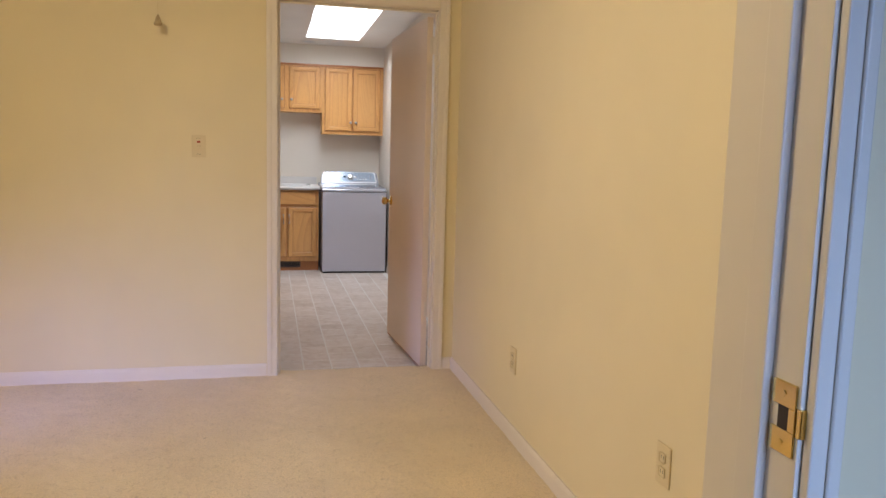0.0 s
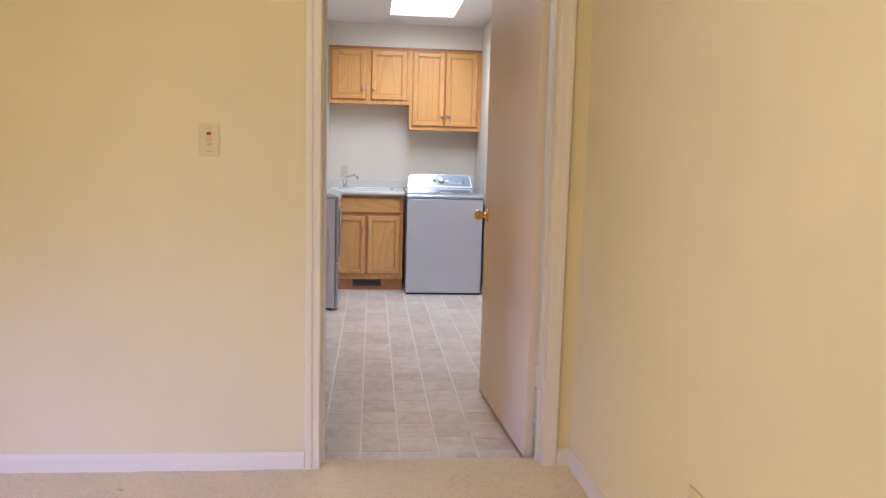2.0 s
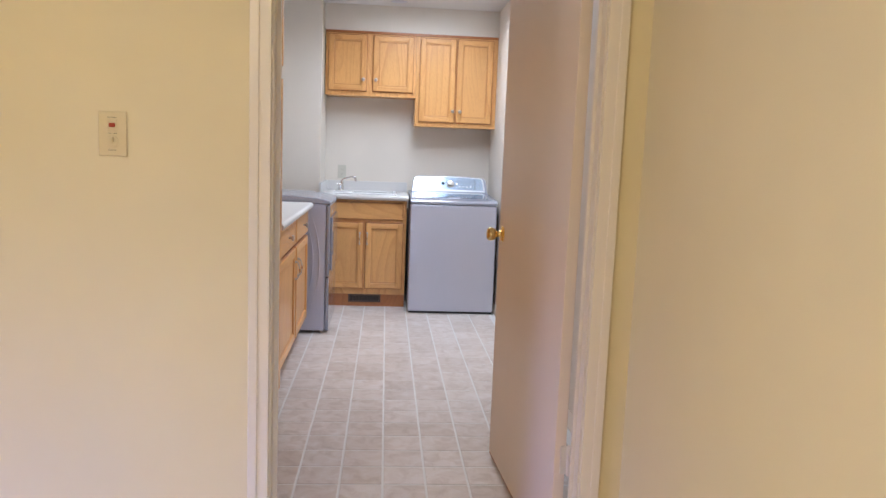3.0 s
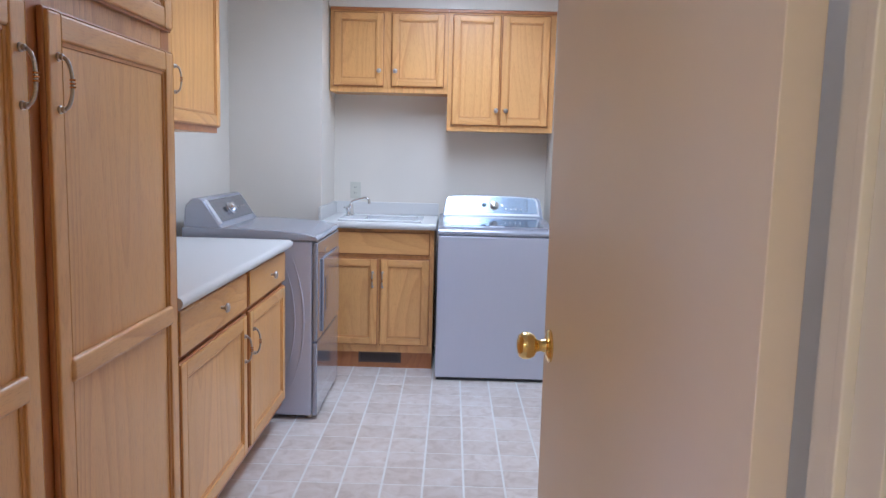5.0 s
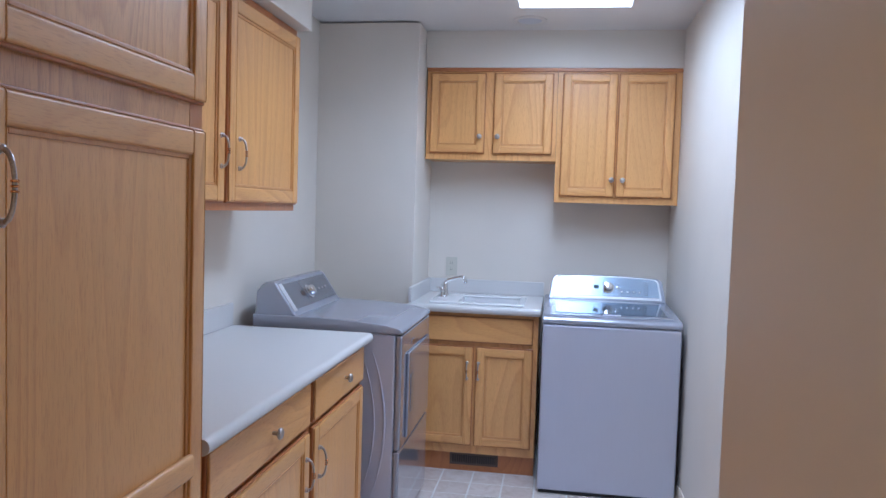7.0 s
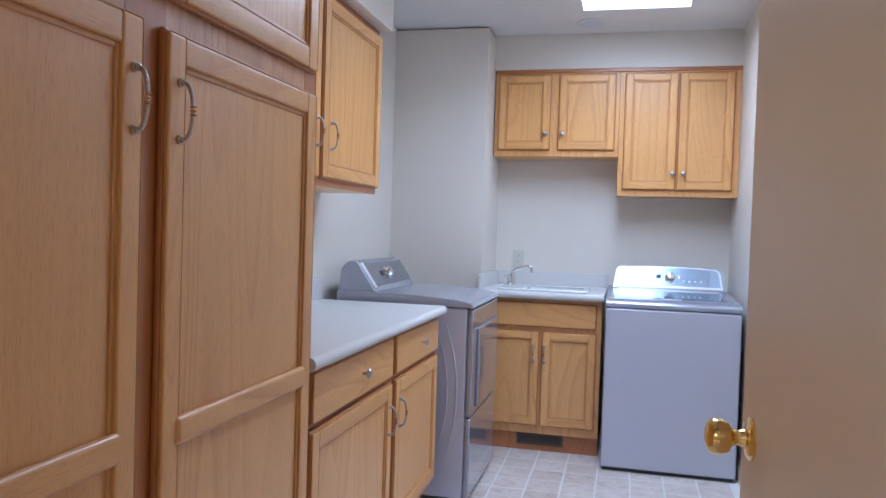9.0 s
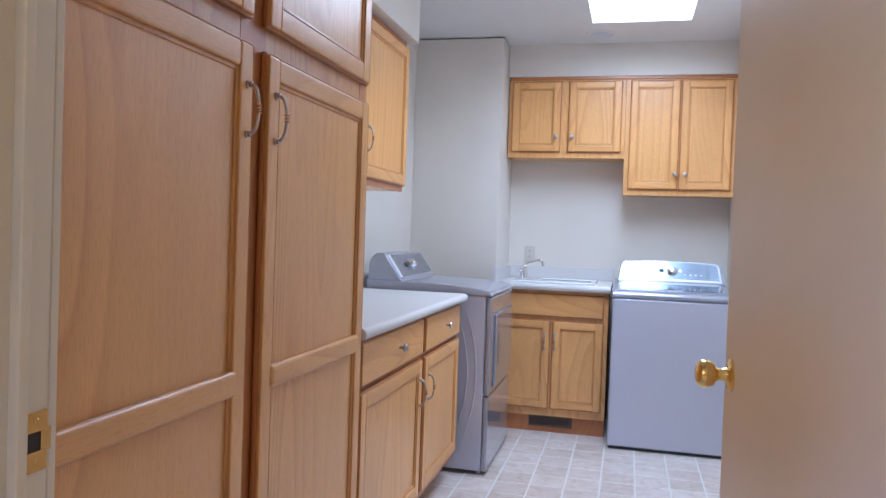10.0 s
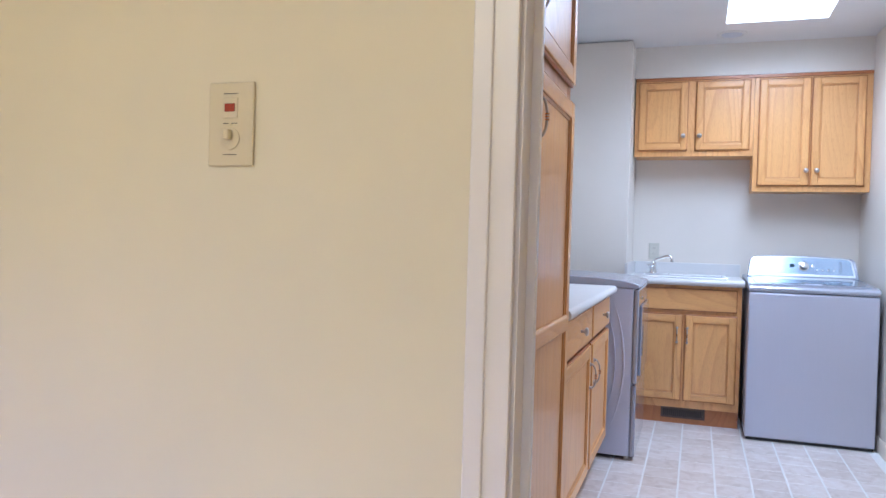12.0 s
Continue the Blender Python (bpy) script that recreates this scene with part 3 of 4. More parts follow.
# drawer base under the worktop
base = thing("base_cabinet", (-0.53, 2.33, FLOOR), "honey oak base cabinet with two drawers and doors", "cabinet")
BY0, BY1 = 1.587, 3.068
part("body", block(WALL_L + 0.003, -0.269, BY0, BY1, FLOOR + 0.105, 0.848, bev=0.001), M_OAK_Z, base)
# toe kick and frame hold the recess shade in their colour
part("toe_kick", block(WALL_L + 0.003, -0.33, BY0, BY1, FLOOR, FLOOR + 0.104), M_OAK_SHADED, base)
part("face_frame", block(-0.268, -0.25, BY0, BY1, FLOOR + 0.105, 0.8475, bev=0.001), M_OAK_SHADED, base)
for u0, u1, hu in ((1.655, 2.385, 2.345), (2.425, 3.06, 2.475)):
    f = slab_front(RUN, u0, u1, 0.690, 0.836, base)
    round_knob(RUN, (u0 + u1) / 2 + 0.03, 0.021, 0.765, f, 0.017)
    d = framed_door(RUN, u0, u1, 0.105, 0.672, base, 0.056)
    bow_handle(RUN, hu, 0.021, 0.54, d)
top = thing("worktop", (-0.51, 2.33, 0.85), "white laminate worktop with rounded front edge", "worktop")
prof = [(WALL_L + 0.002, 0.850), (-0.215, 0.850)]
for i in range(9):
    a = math.pi * (i / 8 - 0.5)
    prof.append((-0.215 + 0.0195 * math.cos(a), 0.8695 + 0.0195 * math.sin(a)))
prof += [(WALL_L + 0.002, 0.889)]
part("slab", prism(bmesh.new(), prof, "y", BY0 + 0.001, BY1), M_LAMINATE, top)
part("splashback", block(WALL_L + 0.002, WALL_L + 0.020, BY0 + 0.001, BY1 - 0.002, 0.8895, 0.985, bev=0.003), M_LAMINATE, top)
# wall cabinet over the worktop
wc = thing("wall_cabinet", (-0.7, 2.33, 1.385), "honey oak wall cabinet with two panel doors", "cabinet")
part("body", block(WALL_L + 0.003, -0.579, BY0, 3.085, 1.388, 2.133, bev=0.001), M_OAK_Z, wc)
part("face_frame", block(-0.578, -0.56, BY0, 3.085, 1.386, 2.1335, bev=0.001), M_OAK_SHADED, wc)
for u0, u1, hu in ((1.66, 2.385, 2.350), (2.408, 3.078, 2.488)):
    d = framed_door(OVER, u0, u1, 1.412, 2.105, wc, 0.056)
    bow_handle(OVER, hu, 0.021, 1.58, d)
# wall cabinets over the sink and the washer
for x0, x1, z0, doors, kz, label in ((-0.245, 0.5145, 1.704, ((-0.222, 0.103, 0.074), (0.150, 0.492, 0.178)), 1.838, "short honey oak wall cabinet above the sink"), (0.5155, 1.2035, 1.470, ((0.543, 0.851, 0.832), (0.857, 1.168, 0.894)), 1.604, "taller honey oak wall cabinet above the washer")):
    c = thing("wall_cabinet", ((x0 + x1) / 2, 4.55, z0), label, "cabinet")
    part("body", block(x0, x1, 4.456, BACK - 0.002, z0 + 0.002, 2.2355, bev=0.001), M_OAK_Z, c)
    part("face_frame", block(x0, x1, 4.437, 4.4555, z0, 2.2365, bev=0.0015), M_OAK_Z, c)
    part("top_trim", block(x0, x1, 4.428, 4.4365, 2.215, 2.236, bev=0.002), M_OAK_SHADED, c)
    for u0, u1, ku in doors:
        d = framed_door(REAR, u0, u1, z0 + 0.036, 2.205, c, 0.050)
        round_knob(REAR, ku, 0.021, kz, d)
# sink cabinet
sc = thing("sink_cabinet", (0.11, 4.4, FLOOR), "honey oak sink cabinet with false drawer and two doors", "cabinet")
part("body", block(-0.25, 0.462, 4.119, BACK - 0.002, FLOOR + 0.105, 0.62, bev=0.001), M_OAK_Z, sc)
part("side_panel", block(-0.25, -0.232, 4.119, BACK - 0.002, 0.6205, 0.853), M_OAK_Z, sc)
part("side_panel", block(0.444, 0.462, 4.119, BACK - 0.002, 0.6205, 0.853), M_OAK_Z, sc)
# set-back kick, its shade put into the oak tone
part("toe_kick", block(-0.25, 0.462, 4.125, BACK - 0.01, FLOOR, FLOOR + 0.104), M_OAK_SHADED, sc)
part("face_frame", block(-0.25, 0.463, 4.10, 4.1185, FLOOR + 0.105, 0.8535, bev=0.0015), M_OAK_Z, sc)
slab_front(SINK, -0.215, 0.436, 0.690, 0.832, sc, "false_drawer")
for u0, u1, ku in ((-0.215, 0.118, 0.085), (0.130, 0.440, 0.146)):
    d = framed_door(SINK, u0, u1, 0.118, 0.668, sc, 0.050)
    bow_handle(SINK, ku, 0.021, 0.535, d, 0.09)
vent = thing("floor_vent", (0.135, 4.12, FLOOR + 0.02), "dark brown louvred vent grille in oak toe kick", "vent")
part("backing", block(0.0, 0.268, 4.1205, 4.1245, FLOOR + 0.034, FLOOR + 0.1), M_BLACK, vent)
bm = bmesh.new()
for a in ((0.0, 0.268, FLOOR + 0.034, FLOOR + 0.046), (0.0, 0.268, FLOOR + 0.088, FLOOR + 0.1), (0.0, 0.014, FLOOR + 0.046, FLOOR + 0.088), (0.254, 0.268, FLOOR + 0.046, FLOOR + 0.088)):
    box(bm, a[0], a[1], 4.114, 4.120, a[2], a[3], 0.0015)
part("frame", bm, M_BROWN_METAL, vent)
for i in range(19):
    x = 0.022 + i * 0.0124
    part("slat", block(x, x + 0.0045, 4.1155, 4.120, FLOOR + 0.046, FLOOR + 0.088), M_BROWN_METAL, vent)

# sink top, basin and tap
st = thing("sink_counter", (0.11, 4.37, 0.855), "white laminate sink counter with moulded splashback", "worktop")
bx0, bx1, by0, by1 = 0.0, 0.36, 4.115, 4.465
SZ = 0.893
bm = bmesh.new()
for a in ((-0.250, bx0, 4.055, BACK - 0.001), (bx1, 0.474, 4.055, BACK - 0.001), (bx0, bx1, 4.055, by0), (bx0, bx1, by1, BACK - 0.001)):
    box(bm, *a, 0.8545, SZ)
part("slab", bm, M_LAMINATE, st)
part("nosing", prism(bmesh.new(), [(4.056, 0.853), (4.046, 0.858), (4.042, 0.873), (4.046, 0.888), (4.056, 0.893)], "x", -0.250, 0.474), M_LAMINATE, st)
part("splashback", block(-0.249, 0.474, BACK - 0.022, BACK - 0.002, SZ + 0.0005, 0.978, bev=0.003), M_LAMINATE, st)
part("side_splash", block(-0.2515, -0.232, 4.07, BACK - 0.023, SZ + 0.0005, 0.978, bev=0.003), M_LAMINATE, st)
basin = thing("sink", (0.135, 4.34, SZ), "white enamelled drop-in laundry sink", "sink")
bm = bmesh.new()
for a in ((bx0 - 0.14, bx1 + 0.02, by0 - 0.02, by0 + 0.015), (bx0 - 0.14, bx1 + 0.02, by1 - 0.015, by1 + 0.02), (bx0 - 0.14, bx0 + 0.015, by0 + 0.014, by1 - 0.014), (bx1 - 0.015, bx1 + 0.02, by0 + 0.014, by1 - 0.014)):
    box(bm, *a, SZ + 0.0005, SZ + 0.013, 0.005)
part("rim", bm, M_SINK, basin)
bm = bmesh.new()
for a in ((bx0 + 0.002, bx1 - 0.002, by0 + 0.002, by0 + 0.014, 0.66), (bx0 + 0.002, bx1 - 0.002, by1 - 0.014, by1 - 0.002, 0.66), (bx0 + 0.002, bx0 + 0.014, by0 + 0.014, by1 - 0.014, 0.66), (bx1 - 0.014, bx1 - 0.002, by0 + 0.014, by1 - 0.014, 0.66)):
    box(bm, *a[:4], a[4], SZ)
box(bm, bx0 + 0.002, bx1 - 0.002, by0 + 0.002, by1 - 0.002, 0.645, 0.66)
part("bowl", bm, M_SINK, basin)
TX, TY, TZ = -0.088, 4.30, SZ + 0.0135
tap = thing("faucet", (TX, TY, TZ), "chrome two-handle faucet with angled swing spout", "faucet")
part("base", prism(bmesh.new(), [(TX + 0.028 * math.cos(i * math.pi / 8) , TY + (0.045 if math.sin(i * math.pi / 8) > 0 else -0.045) + 0.024 * math.sin(i * math.pi / 8)) for i in range(16)], "z", TZ, TZ + 0.016, 0.004), M_CHROME, tap)
part("body", lathe(bmesh.new(), [(0.022, 0.012), (0.019, 0.030), (0.015, 0.058), (0.016, 0.070), (0.013, 0.082), (0.006, 0.088)], (TX + 0.006, TY, TZ), (0, 0, 1)), M_CHROME, tap)
for k in (-1, 1):
    h = part("handle", lathe(bmesh.new(), [(0.015, 0.013), (0.012, 0.030), (0.014, 0.040), (0.016, 0.052), (0.011, 0.060), (0.001, 0.062)], (TX - 0.004, TY + k * 0.050, TZ), (0, 0, 1), 16), M_CHROME, tap)
    part("lever", tube(bmesh.new(), [(TX - 0.004, TY + k * 0.050, TZ + 0.050), (TX - 0.018, TY + k * 0.066, TZ + 0.058), (TX - 0.030, TY + k * 0.080, TZ + 0.062)], [0.006, 0.005, 0.004]), M_CHROME, h)
pts = [(TX + 0.006, TY, TZ + 0.070), (TX + 0.010, TY, TZ + 0.090), (TX + 0.022, TY, TZ + 0.100), (TX + 0.060, TY, TZ + 0.112), (TX + 0.095, TY, TZ + 0.120), (TX + 0.112, TY, TZ + 0.117), (TX + 0.121, TY, TZ + 0.104), (TX + 0.122, TY, TZ + 0.084)]
part("spout", tube(bmesh.new(), pts, [0.010, 0.0095, 0.009, 0.0085, 0.0085, 0.009, 0.0095, 0.011], 14), M_CHROME, tap)

# ---- appliances ----


def console(bm, outline, axis, a, b, bev):
    return prism(bm, outline, axis, a, b, bev, 3)


washer = thing("washing_machine", (0.833, 4.23, FLOOR), "silver top-loading washing machine with raised console", "washing machine")
X0, X1, Y0, Y1 = 0.488, 1.176, 3.883, 4.60
part("body", block(X0, X1, Y0, Y1, FLOOR + 0.018, 0.842, bev=0.010, seg=3), M_SILVER, washer)
part("kick", block(X0 + 0.008, X1 - 0.008, Y0 + 0.006, Y1, FLOOR + 0.004, FLOOR + 0.017), M_BLACK, washer)
for x in (X0 + 0.05, X1 - 0.05):
    part("foot", lathe(bmesh.new(), [(0.02, 0), (0.02, 0.010), (0.008, 0.018)], (x, Y0 + 0.05, FLOOR), (0, 0, 1)), M_BLACK, washer)
deck = [(Y0 - 0.004, 0.846), (Y0 - 0.005, 0.868), (Y0 + 0.008, 0.882), (Y0 + 0.05, 0.890), (Y1 - 0.12, 0.914), (Y1, 0.918), (Y1, 0.846)]
part("top_deck", prism(bmesh.new(), deck, "x", X0 - 0.003, X1 + 0.003, 0.008, 3), M_SILVER_TOP, washer)
slope = math.atan2(0.024, Y1 - 0.12 - Y0 - 0.05)


def on_deck(bm):
    bm.transform(Matrix.Translation((0, Y0 + 0.05, 0.890)) @ Matrix.Rotation(slope, 4, "X"))
    return bm


lid = part("lid", on_deck(block(X0 + 0.040, X1 - 0.040, -0.014, 0.46, -0.004, 0.006, bev=0.003)), M_SILVER_TOP, washer, "silver lid with window")
part("window", on_deck(block(X0 + 0.062, X1 - 0.062, 0.030, 0.455, 0.0065, 0.0085, bev=0.001)), M_LIDGLASS, lid)
part("lid_handle", on_deck(block(0.79, 0.88, -0.010, 0.012, 0.0062, 0.010, bev=0.002)), M_SILVER, lid)
cy = Y1 - 0.17
tilt = math.atan2(1.045 - 0.918, 0.054)
FACEPLATE = Matrix.Translation((0.838, cy + 0.0145, 0.928)) @ Matrix.Rotation(tilt, 4, "X")


def plate(bm):
    bm.transform(FACEPLATE)
    return bm


def arched(half, low, high, shrink, corner, bow):
    """Upright outline with rounded shoulders and a slightly bowed top."""
    out = [(half, low)]
    for i in range(7):
        a = i / 6 * math.pi / 2
        out.append((half - shrink - corner + corner * math.cos(a), high - corner + corner * math.sin(a)))
    for i in range(1, 8):
        f = 1 - i / 4
        out.append(((half - shrink - corner) * f, high + bow * (1 - f * f)))
    for i in range(7):
        a = math.pi / 2 - i / 6 * math.pi / 2
        out.append((-(half - shrink - corner + corner * math.cos(a)), high - corner + corner * math.sin(a)))
    return out + [(-half, low)]


part("console", plate(prism(bmesh.new(), arched(0.330, -0.016, 0.129, 0.014, 0.042, 0.010), "z", -0.085, 0.0015, 0.006, 3)), M_SILVER_TOP, washer)
part("panel_trim", plate(prism(bmesh.new(), arched(0.308, -0.004, 0.124, 0.013, 0.036, 0.009), "z", 0.0012, 0.0045, 0.0012)), M_TRIMSILVER, washer, "pale satin metal trim")
fp = part("control_panel", plate(prism(bmesh.new(), arched(0.295, 0.010, 0.119, 0.012, 0.030, 0.008), "z", 0.003, 0.006, 0.001)), M_PANEL, washer, "brushed metal control panel")
kn = part("dial", plate(lathe(bmesh.new(), [(0.032, 0.0062), (0.032, 0.010), (0.025, 0.012), (0.024, 0.030), (0.020, 0.033), (0.001, 0.034)], (0.008, 0.062, 0), (0, 0, 1), 28)), M_CHROME, fp, "chrome program dial")
part("dial_face", plate(block(-0.074, -0.046, 0.055, 0.077, 0.0062, 0.0072)), M_DISPLAY, fp)
for i in range(4):
    part("button", plate(lathe(bmesh.new(), [(0.006, 0.0062), (0.006, 0.009), (0.004, 0.010)], (0.085 + i * 0.033, 0.040, 0), (0, 0, 1), 12)), M_TRIMSILVER, fp)
part("button", plate(lathe(bmesh.new(), [(0.010, 0.0062), (0.010, 0.010), (0.007, 0.011)], (0.062, 0.064, 0), (0, 0, 1), 14)), M_CHROME, fp)
for i in range(7):
    part("marking", plate(block(0.212, 0.232, 0.024 + i * 0.012, 0.028 + i * 0.012, 0.0062, 0.0068)), M_DARKPANEL, fp)
part("cord", tube(bmesh.new(), [(0.481, 4.5, 0.0), (0.478, 4.42, 0.35), (0.480, 4.4, 0.55), (0.479, 4.5, 0.7), (0.482, 4.59, 0.75)], 0.005), M_BLACK, washer)

dryer = thing("dryer", (-0.42, 3.44, FLOOR), "silver front-loading clothes dryer with sloped console", "dryer")
DX0, DX1, DY0, DY1 = -0.76, -0.09, 3.15, 3.84
part("body", block(DX0, DX1 - 0.029, DY0, DY1, FLOOR + 0.02, 0.872, bev=0.008, seg=3), M_SILVER, dryer)
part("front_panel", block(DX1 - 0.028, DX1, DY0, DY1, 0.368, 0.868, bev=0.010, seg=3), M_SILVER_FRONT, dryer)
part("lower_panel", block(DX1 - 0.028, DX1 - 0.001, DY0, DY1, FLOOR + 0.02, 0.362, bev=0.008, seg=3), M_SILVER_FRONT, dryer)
prof = [(DX0, 0.873), (DX1 + 0.002, 0.873), (DX1 + 0.004, 0.884), (DX1 - 0.010, 0.897), (DX1 - 0.08, 0.912), (DX1 - 0.20, 0.922), (DX1 - 0.36, 0.928), (DX0, 0.930)]
part("top", prism(bmesh.new(), prof, "y", DY0 - 0.003, DY1 + 0.003, 0.007, 3), M_SILVER_TOP, dryer)
bm = block(DX1 - 0.002, DX1 + 0.012, DY0 + 0.11, DY1 - 0.05, 0.395, 0.775, bev=0.009, seg=4)
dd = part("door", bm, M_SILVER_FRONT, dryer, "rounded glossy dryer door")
part("recess", block(DX1 + 0.0122, DX1 + 0.0142, DY0 + 0.16, DY0 + 0.23, 0.50, 0.67, bev=0.0008), M_PANEL, dd)
part("badge", block(DX1 + 0.0005, DX1 + 0.003, DY0 + 0.22, DY0 + 0.30, 0.80, 0.815), M_CHROME, dryer)
# pressed rib on the side
bm = bmesh.new()
pts = []
for i in range(25):
    f = i / 24
    pts.append((-0.158 - 0.060 * (2 * f - 1) ** 2, DY0 - 0.0015, 0.14 + 0.66 * f))
tube(bm, pts, [0.001 + 0.0045 * math.sin(math.pi * i / 24) for i in range(25)], 8)
part("side_rib", bm, M_SILVER, dryer)
bm = tube(bmesh.new(), [(x - 0.045, y, 0.16 + (z - 0.14) * 0.94) for x, y, z in pts], [0.001 + 0.003 * math.sin(math.pi * i / 24) for i in range(25)], 8)
part("side_rib", bm, M_SILVER, dryer)
for y in (DY0 + 0.04, DY1 - 0.04):
    for x in (DX1 - 0.05, DX0 + 0.05):
        part("foot", lathe(bmesh.new(), [(0.016, 0), (0.016, 0.012), (0.008, 0.021)], (x, y, FLOOR), (0, 0, 1), 14), M_PEWTER, dryer)
cons = [(DX0 + 0.005, 0.925), (-0.560, 0.925), (-0.575, 0.940), (-0.660, 1.064), (-0.675, 1.072), (-0.715, 1.068), (DX0 + 0.012, 1.03)]
part("console", console(bmesh.new(), cons, "y", DY0 + 0.008, DY1 - 0.012, 0.009), M_SILVER_TOP, dryer)
dl = math.hypot(0.085, 0.124)
FACE_D = Matrix.Translation((-0.575, (DY0 + DY1) / 2, 0.940)) @ Matrix(((0, -0.085 / dl, 0.124 / dl, 0), (1, 0, 0, 0), (0, 0.124 / dl, 0.085 / dl, 0), (0, 0, 0, 1)))


def dplate(bm):
    bm.transform(FACE_D)
    return bm


dp = part("control_panel", dplate(block(-0.285, 0.300, 0.012, 0.140, 0.0005, 0.004, bev=0.0015)), M_DARKPANEL, dryer, "dark grey control panel")
part("end_trim", dplate(block(-0.325, -0.287, 0.005, 0.145, 0.0005, 0.005, bev=0.002)), M_TRIMSILVER, dp, "pale satin end trim")
part("dial", dplate(lathe(bmesh.new(), [(0.034, 0.0042), (0.034, 0.008), (0.025, 0.010), (0.024, 0.030), (0.019, 0.034), (0.001, 0.035)], (-0.03, 0.072, 0), (0, 0, 1), 28)), M_CHROME, dp, "chrome program dial")
part("display", dplate(block(-0.135, -0.095, 0.058, 0.088, 0.0042, 0.0052)), M_BLACK, dp)
for i in range(4):
    part("button", dplate(lathe(bmesh.new(), [(0.007, 0.0042), (0.007, 0.007), (0.005, 0.008)], (0.06 + 0.05 * i, 0.072, 0), (0, 0, 1), 12)), M_CHROME, dp)

# ---- small fixtures ----
can = thing("recessed_light", (0.352, 4.19, CEIL - 0.004), "white recessed ceiling light with frosted lens, unlit", "ceiling light")
part("trim_ring", lathe(bmesh.new(), [(0.092, 0.0035), (0.092, 0.0), (0.085, -0.005), (0.070, -0.004), (0.066, 0.0035)], (0.352, 4.19, CEIL - 0.0045), (0, 0, 1), 36), M_CEIL, can)
part("lens", lathe(bmesh.new(), [(0.064, 0), (0.060, -0.004), (0.03, -0.006), (0.001, -0.0065)], (0.352, 4.19, CEIL - 0.0050), (0, 0, 1), 30), M_CANLENS, can)


def wall_plate(name, face, u, z, label, kind, mat, w=0.072, h=0.116, red=False):
    """Outlet or switch plate, standing a little off the wall."""
    t = thing(name, face.at(u, 0, z), label, kind)
    p = part("plate", face.box(bmesh.new(), u - w / 2, u + w / 2, 0.0005, 0.006, z - h / 2, z + h / 2, 0.0025), mat, t)
    if red:
        part("light_housing", face.box(bmesh.new(), u - 0.012, u + 0.012, 0.0055, 0.0075, z + 0.008, z + 0.036, 0.001), mat, t)
        part("pilot_light", face.box(bmesh.new(), u - 0.008, u + 0.008, 0.0076, 0.0095, z + 0.017, z + 0.028, 0.001), M_RED, t, "red pilot light")
        part("switch_housing", lathe(bmesh.new(), [(0.0155, 0.0055), (0.0155, 0.0075), (0.013, 0.008)], face.at(u, 0, z - 0.020), face.out(), 24), mat, t)
        part("toggle", face.box(bmesh.new(), u - 0.005, u + 0.005, 0.0078, 0.019, z - 0.022, z - 0.008, 0.002), mat, t)
        for dz in (0.042, 0.001, -0.042):
            part("seam", face.box(bmesh.new(), u - 0.011, u + 0.011, 0.006, 0.0064, z + dz - 0.0005, z + dz + 0.0005), M_SHADOW, t)
    else:
        for dz in (0.020, -0.020):
            o = part("socket", face.box(bmesh.new(), u - 0.016, u + 0.016, 0.0055, 0.0075, z + dz - 0.014, z + dz + 0.014, 0.004), mat, t)
            for du in (-0.006, 0.006):
                part("slot", face.box(bmesh.new(), u + du - 0.001, u + du + 0.001, 0.0070, 0.0078, z + dz - 0.003, z + dz + 0.006), M_BLACK, o)
    part("screw", lathe(bmesh.new(), [(0.003, 0.006), (0.0025, 0.007)], face.at(u, 0, z), face.out(), 8), mat, t)
    return t


NORTH, BACKF, EAST = Face("-y", 0.0), Face("-y", BACK), Face("-y", 0)
wall_plate("light_switch", NORTH, -0.425, 1.271, "ivory switch plate with red pilot light on wall", "light switch", M_IVORY, red=True)
wall_plate("wall_outlet", BACKF, -0.105, 1.055, "pale plastic double outlet above the sink", "outlet", M_IVORY_PALE)


class WestFace(Face):
    """A face on a wall that looks towards lower x."""

    def box(self, bm, u0, u1, w0, w1, z0, z1, bev=0.0):
        return box(bm, self.plane - w1, self.plane - w0, u0, u1, z0, z1, bev)

    def at(self, u, w, z):
        return (self.plane - w, u, z)

    def out(self):
        return (-1, 0, 0)


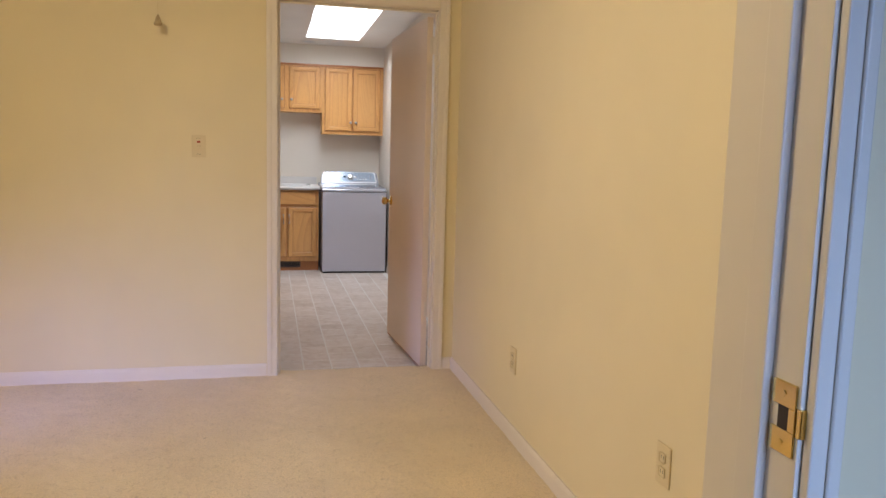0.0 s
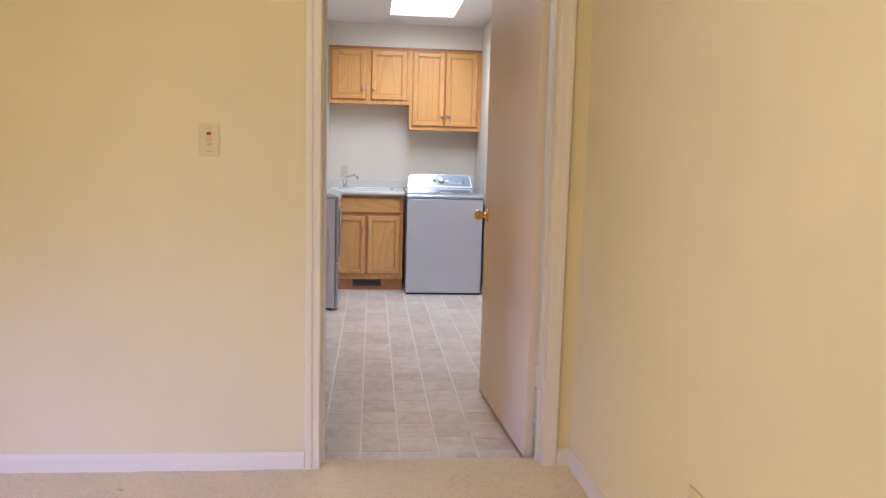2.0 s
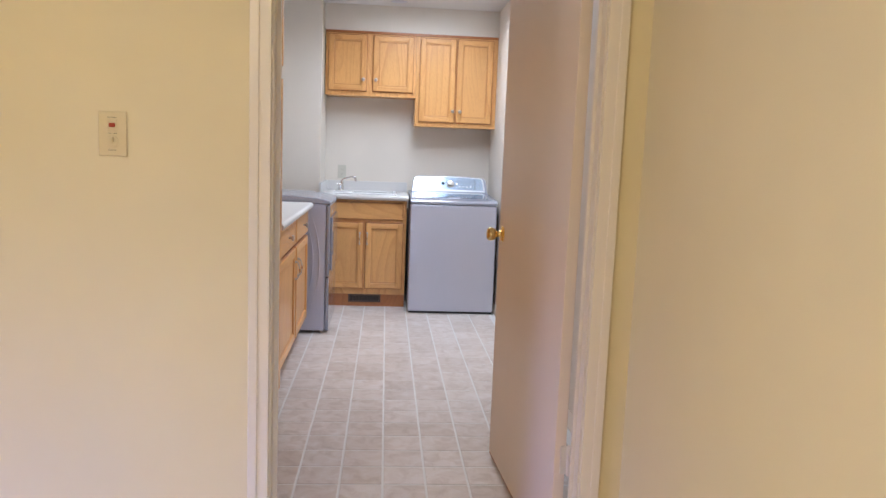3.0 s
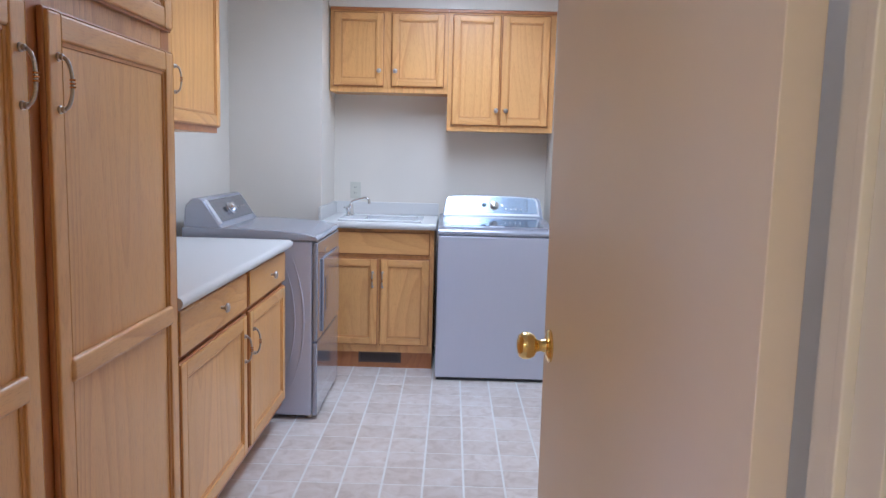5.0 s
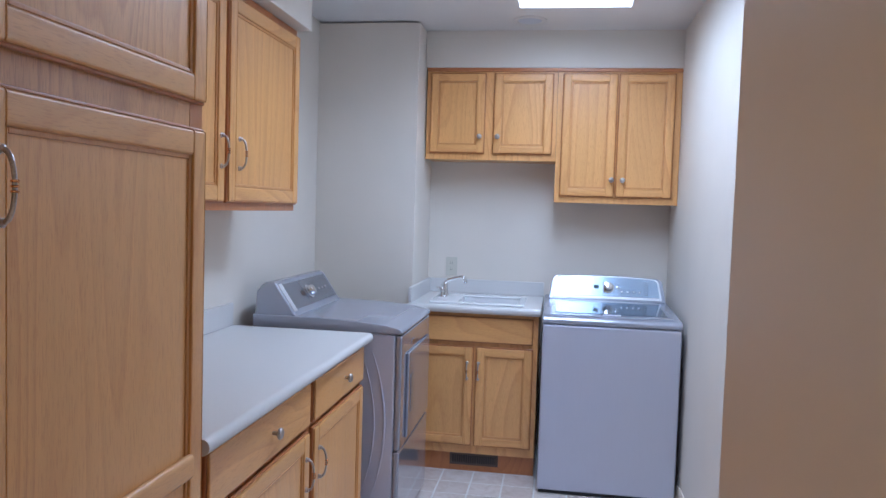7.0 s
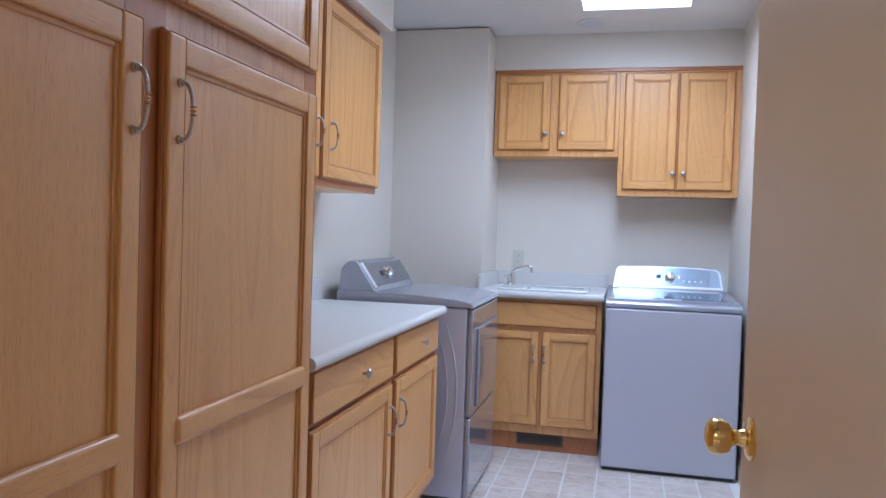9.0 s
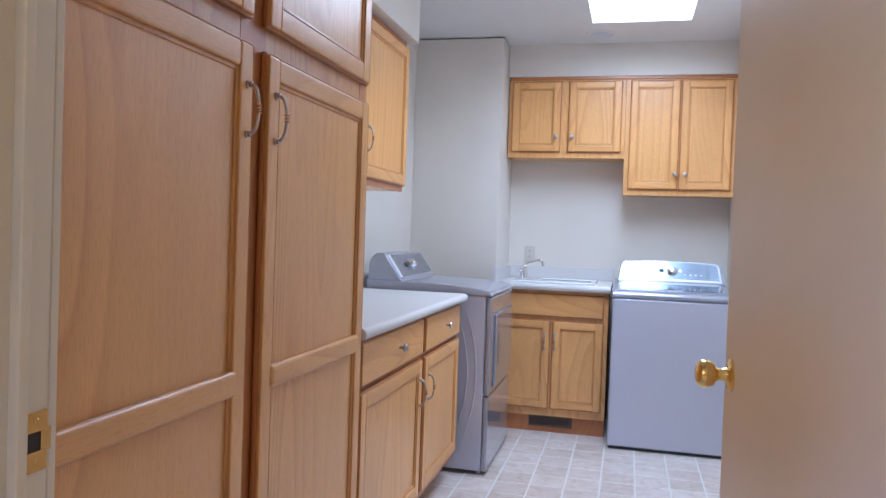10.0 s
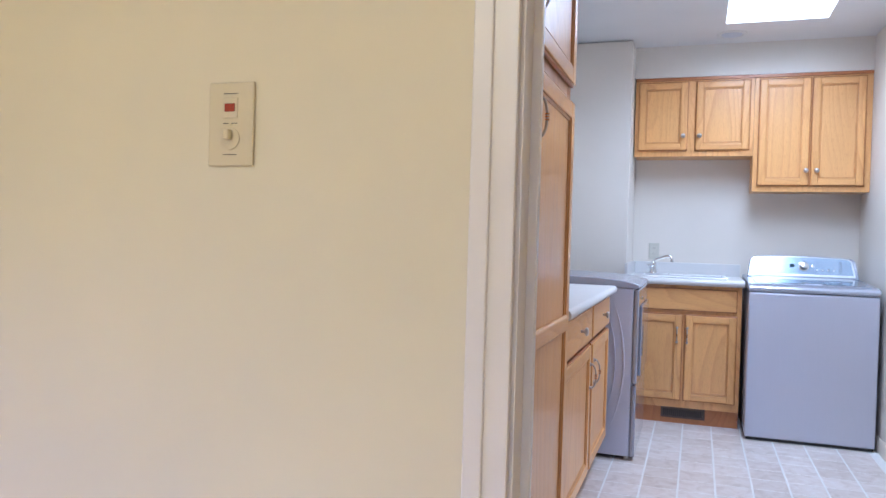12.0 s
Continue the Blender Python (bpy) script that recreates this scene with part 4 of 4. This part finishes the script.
EASTF = WestFace("-x", HALL_R)
wall_plate("wall_outlet", EASTF, -1.13, 0.365, "ivory outlet plate low on cream wall", "outlet", M_IVORY)
wall_plate("cable_plate", EASTF, -2.43, 0.43, "ivory cable plate low on cream wall", "outlet", M_IVORY)
wall_plate("wall_outlet", Face("+x", WALL_L), 2.36, 1.06, "pale plastic outlet above the worktop", "outlet", M_IVORY_PALE)
# cord with a turned weight hanging close to the wall
cord = thing("pull_cord", (-0.60, -0.13, CEIL), "tan cord with small conical wooden weight hanging from ceiling", "pull cord")
part("string", tube(bmesh.new(), [(-0.60, -0.13, CEIL), (-0.60, -0.13, 1.90)], 0.0022, 6), M_IVORY, cord)
part("weight", lathe(bmesh.new(), [(0.004, 0.030), (0.008, 0.020), (0.019, -0.010), (0.021, -0.018), (0.016, -0.024), (0.001, -0.025)], (-0.60, -0.13, 1.885), (0, 0, 1), 18), material("tan_wood", (0.48, 0.36, 0.20), 0.5, build=speck((0.48, 0.36, 0.20), 0.2, 60.0)), cord)
# hall ceiling lamp
lamp = thing("ceiling_lamp", (-0.80, -2.7, CEIL), "brass ceiling lamp holder with bare warm bulb", "ceiling light")
part("canopy", lathe(bmesh.new(), [(0.15, 0), (0.15, -0.02), (0.13, -0.03)], (-0.80, -2.7, CEIL - 0.0005), (0, 0, 1), 32), M_BRASS, lamp)

part("bulb", lathe(bmesh.new(), [(0.012, 0.05), (0.014, 0.03), (0.028, 0.005), (0.030, -0.010), (0.022, -0.028), (0.001, -0.036)], (-0.80, -2.7, 2.37), (0, 0, 1), 20), M_LAMPGLASS, lamp, "lit frosted bulb")

# ---- laundry floor ----
TILE = 0.168
under = setting("floor_laundry", block(WALL_L - 0.05, WALL_R + 0.05, 0.078, BACK, FLOOR - 0.06, FLOOR - 0.0015), M_GROUT, "beige vinyl floor in a square tile pattern", "floor")
g = 0.0045
bm = block(g, TILE - g, g, TILE - g, -0.006, 0.0, bev=0.0012, seg=1)
tile_mesh = bpy.data.meshes.new("floor_tile")
bm.to_mesh(tile_mesh)
bm.free()
tile_mesh.materials.append(M_TILE)
for i in range(-3, 7):
    for j in range(0, 26):
        x, y = 0.138 + i * TILE, 0.080 + j * TILE
        if x + TILE > WALL_R + 0.04 or (y > 4.05 and x > 0.5):
            continue
        ob = new("floor_tile", tile_mesh)
        ob.parent = under
        ob.location = (x, y, FLOOR)
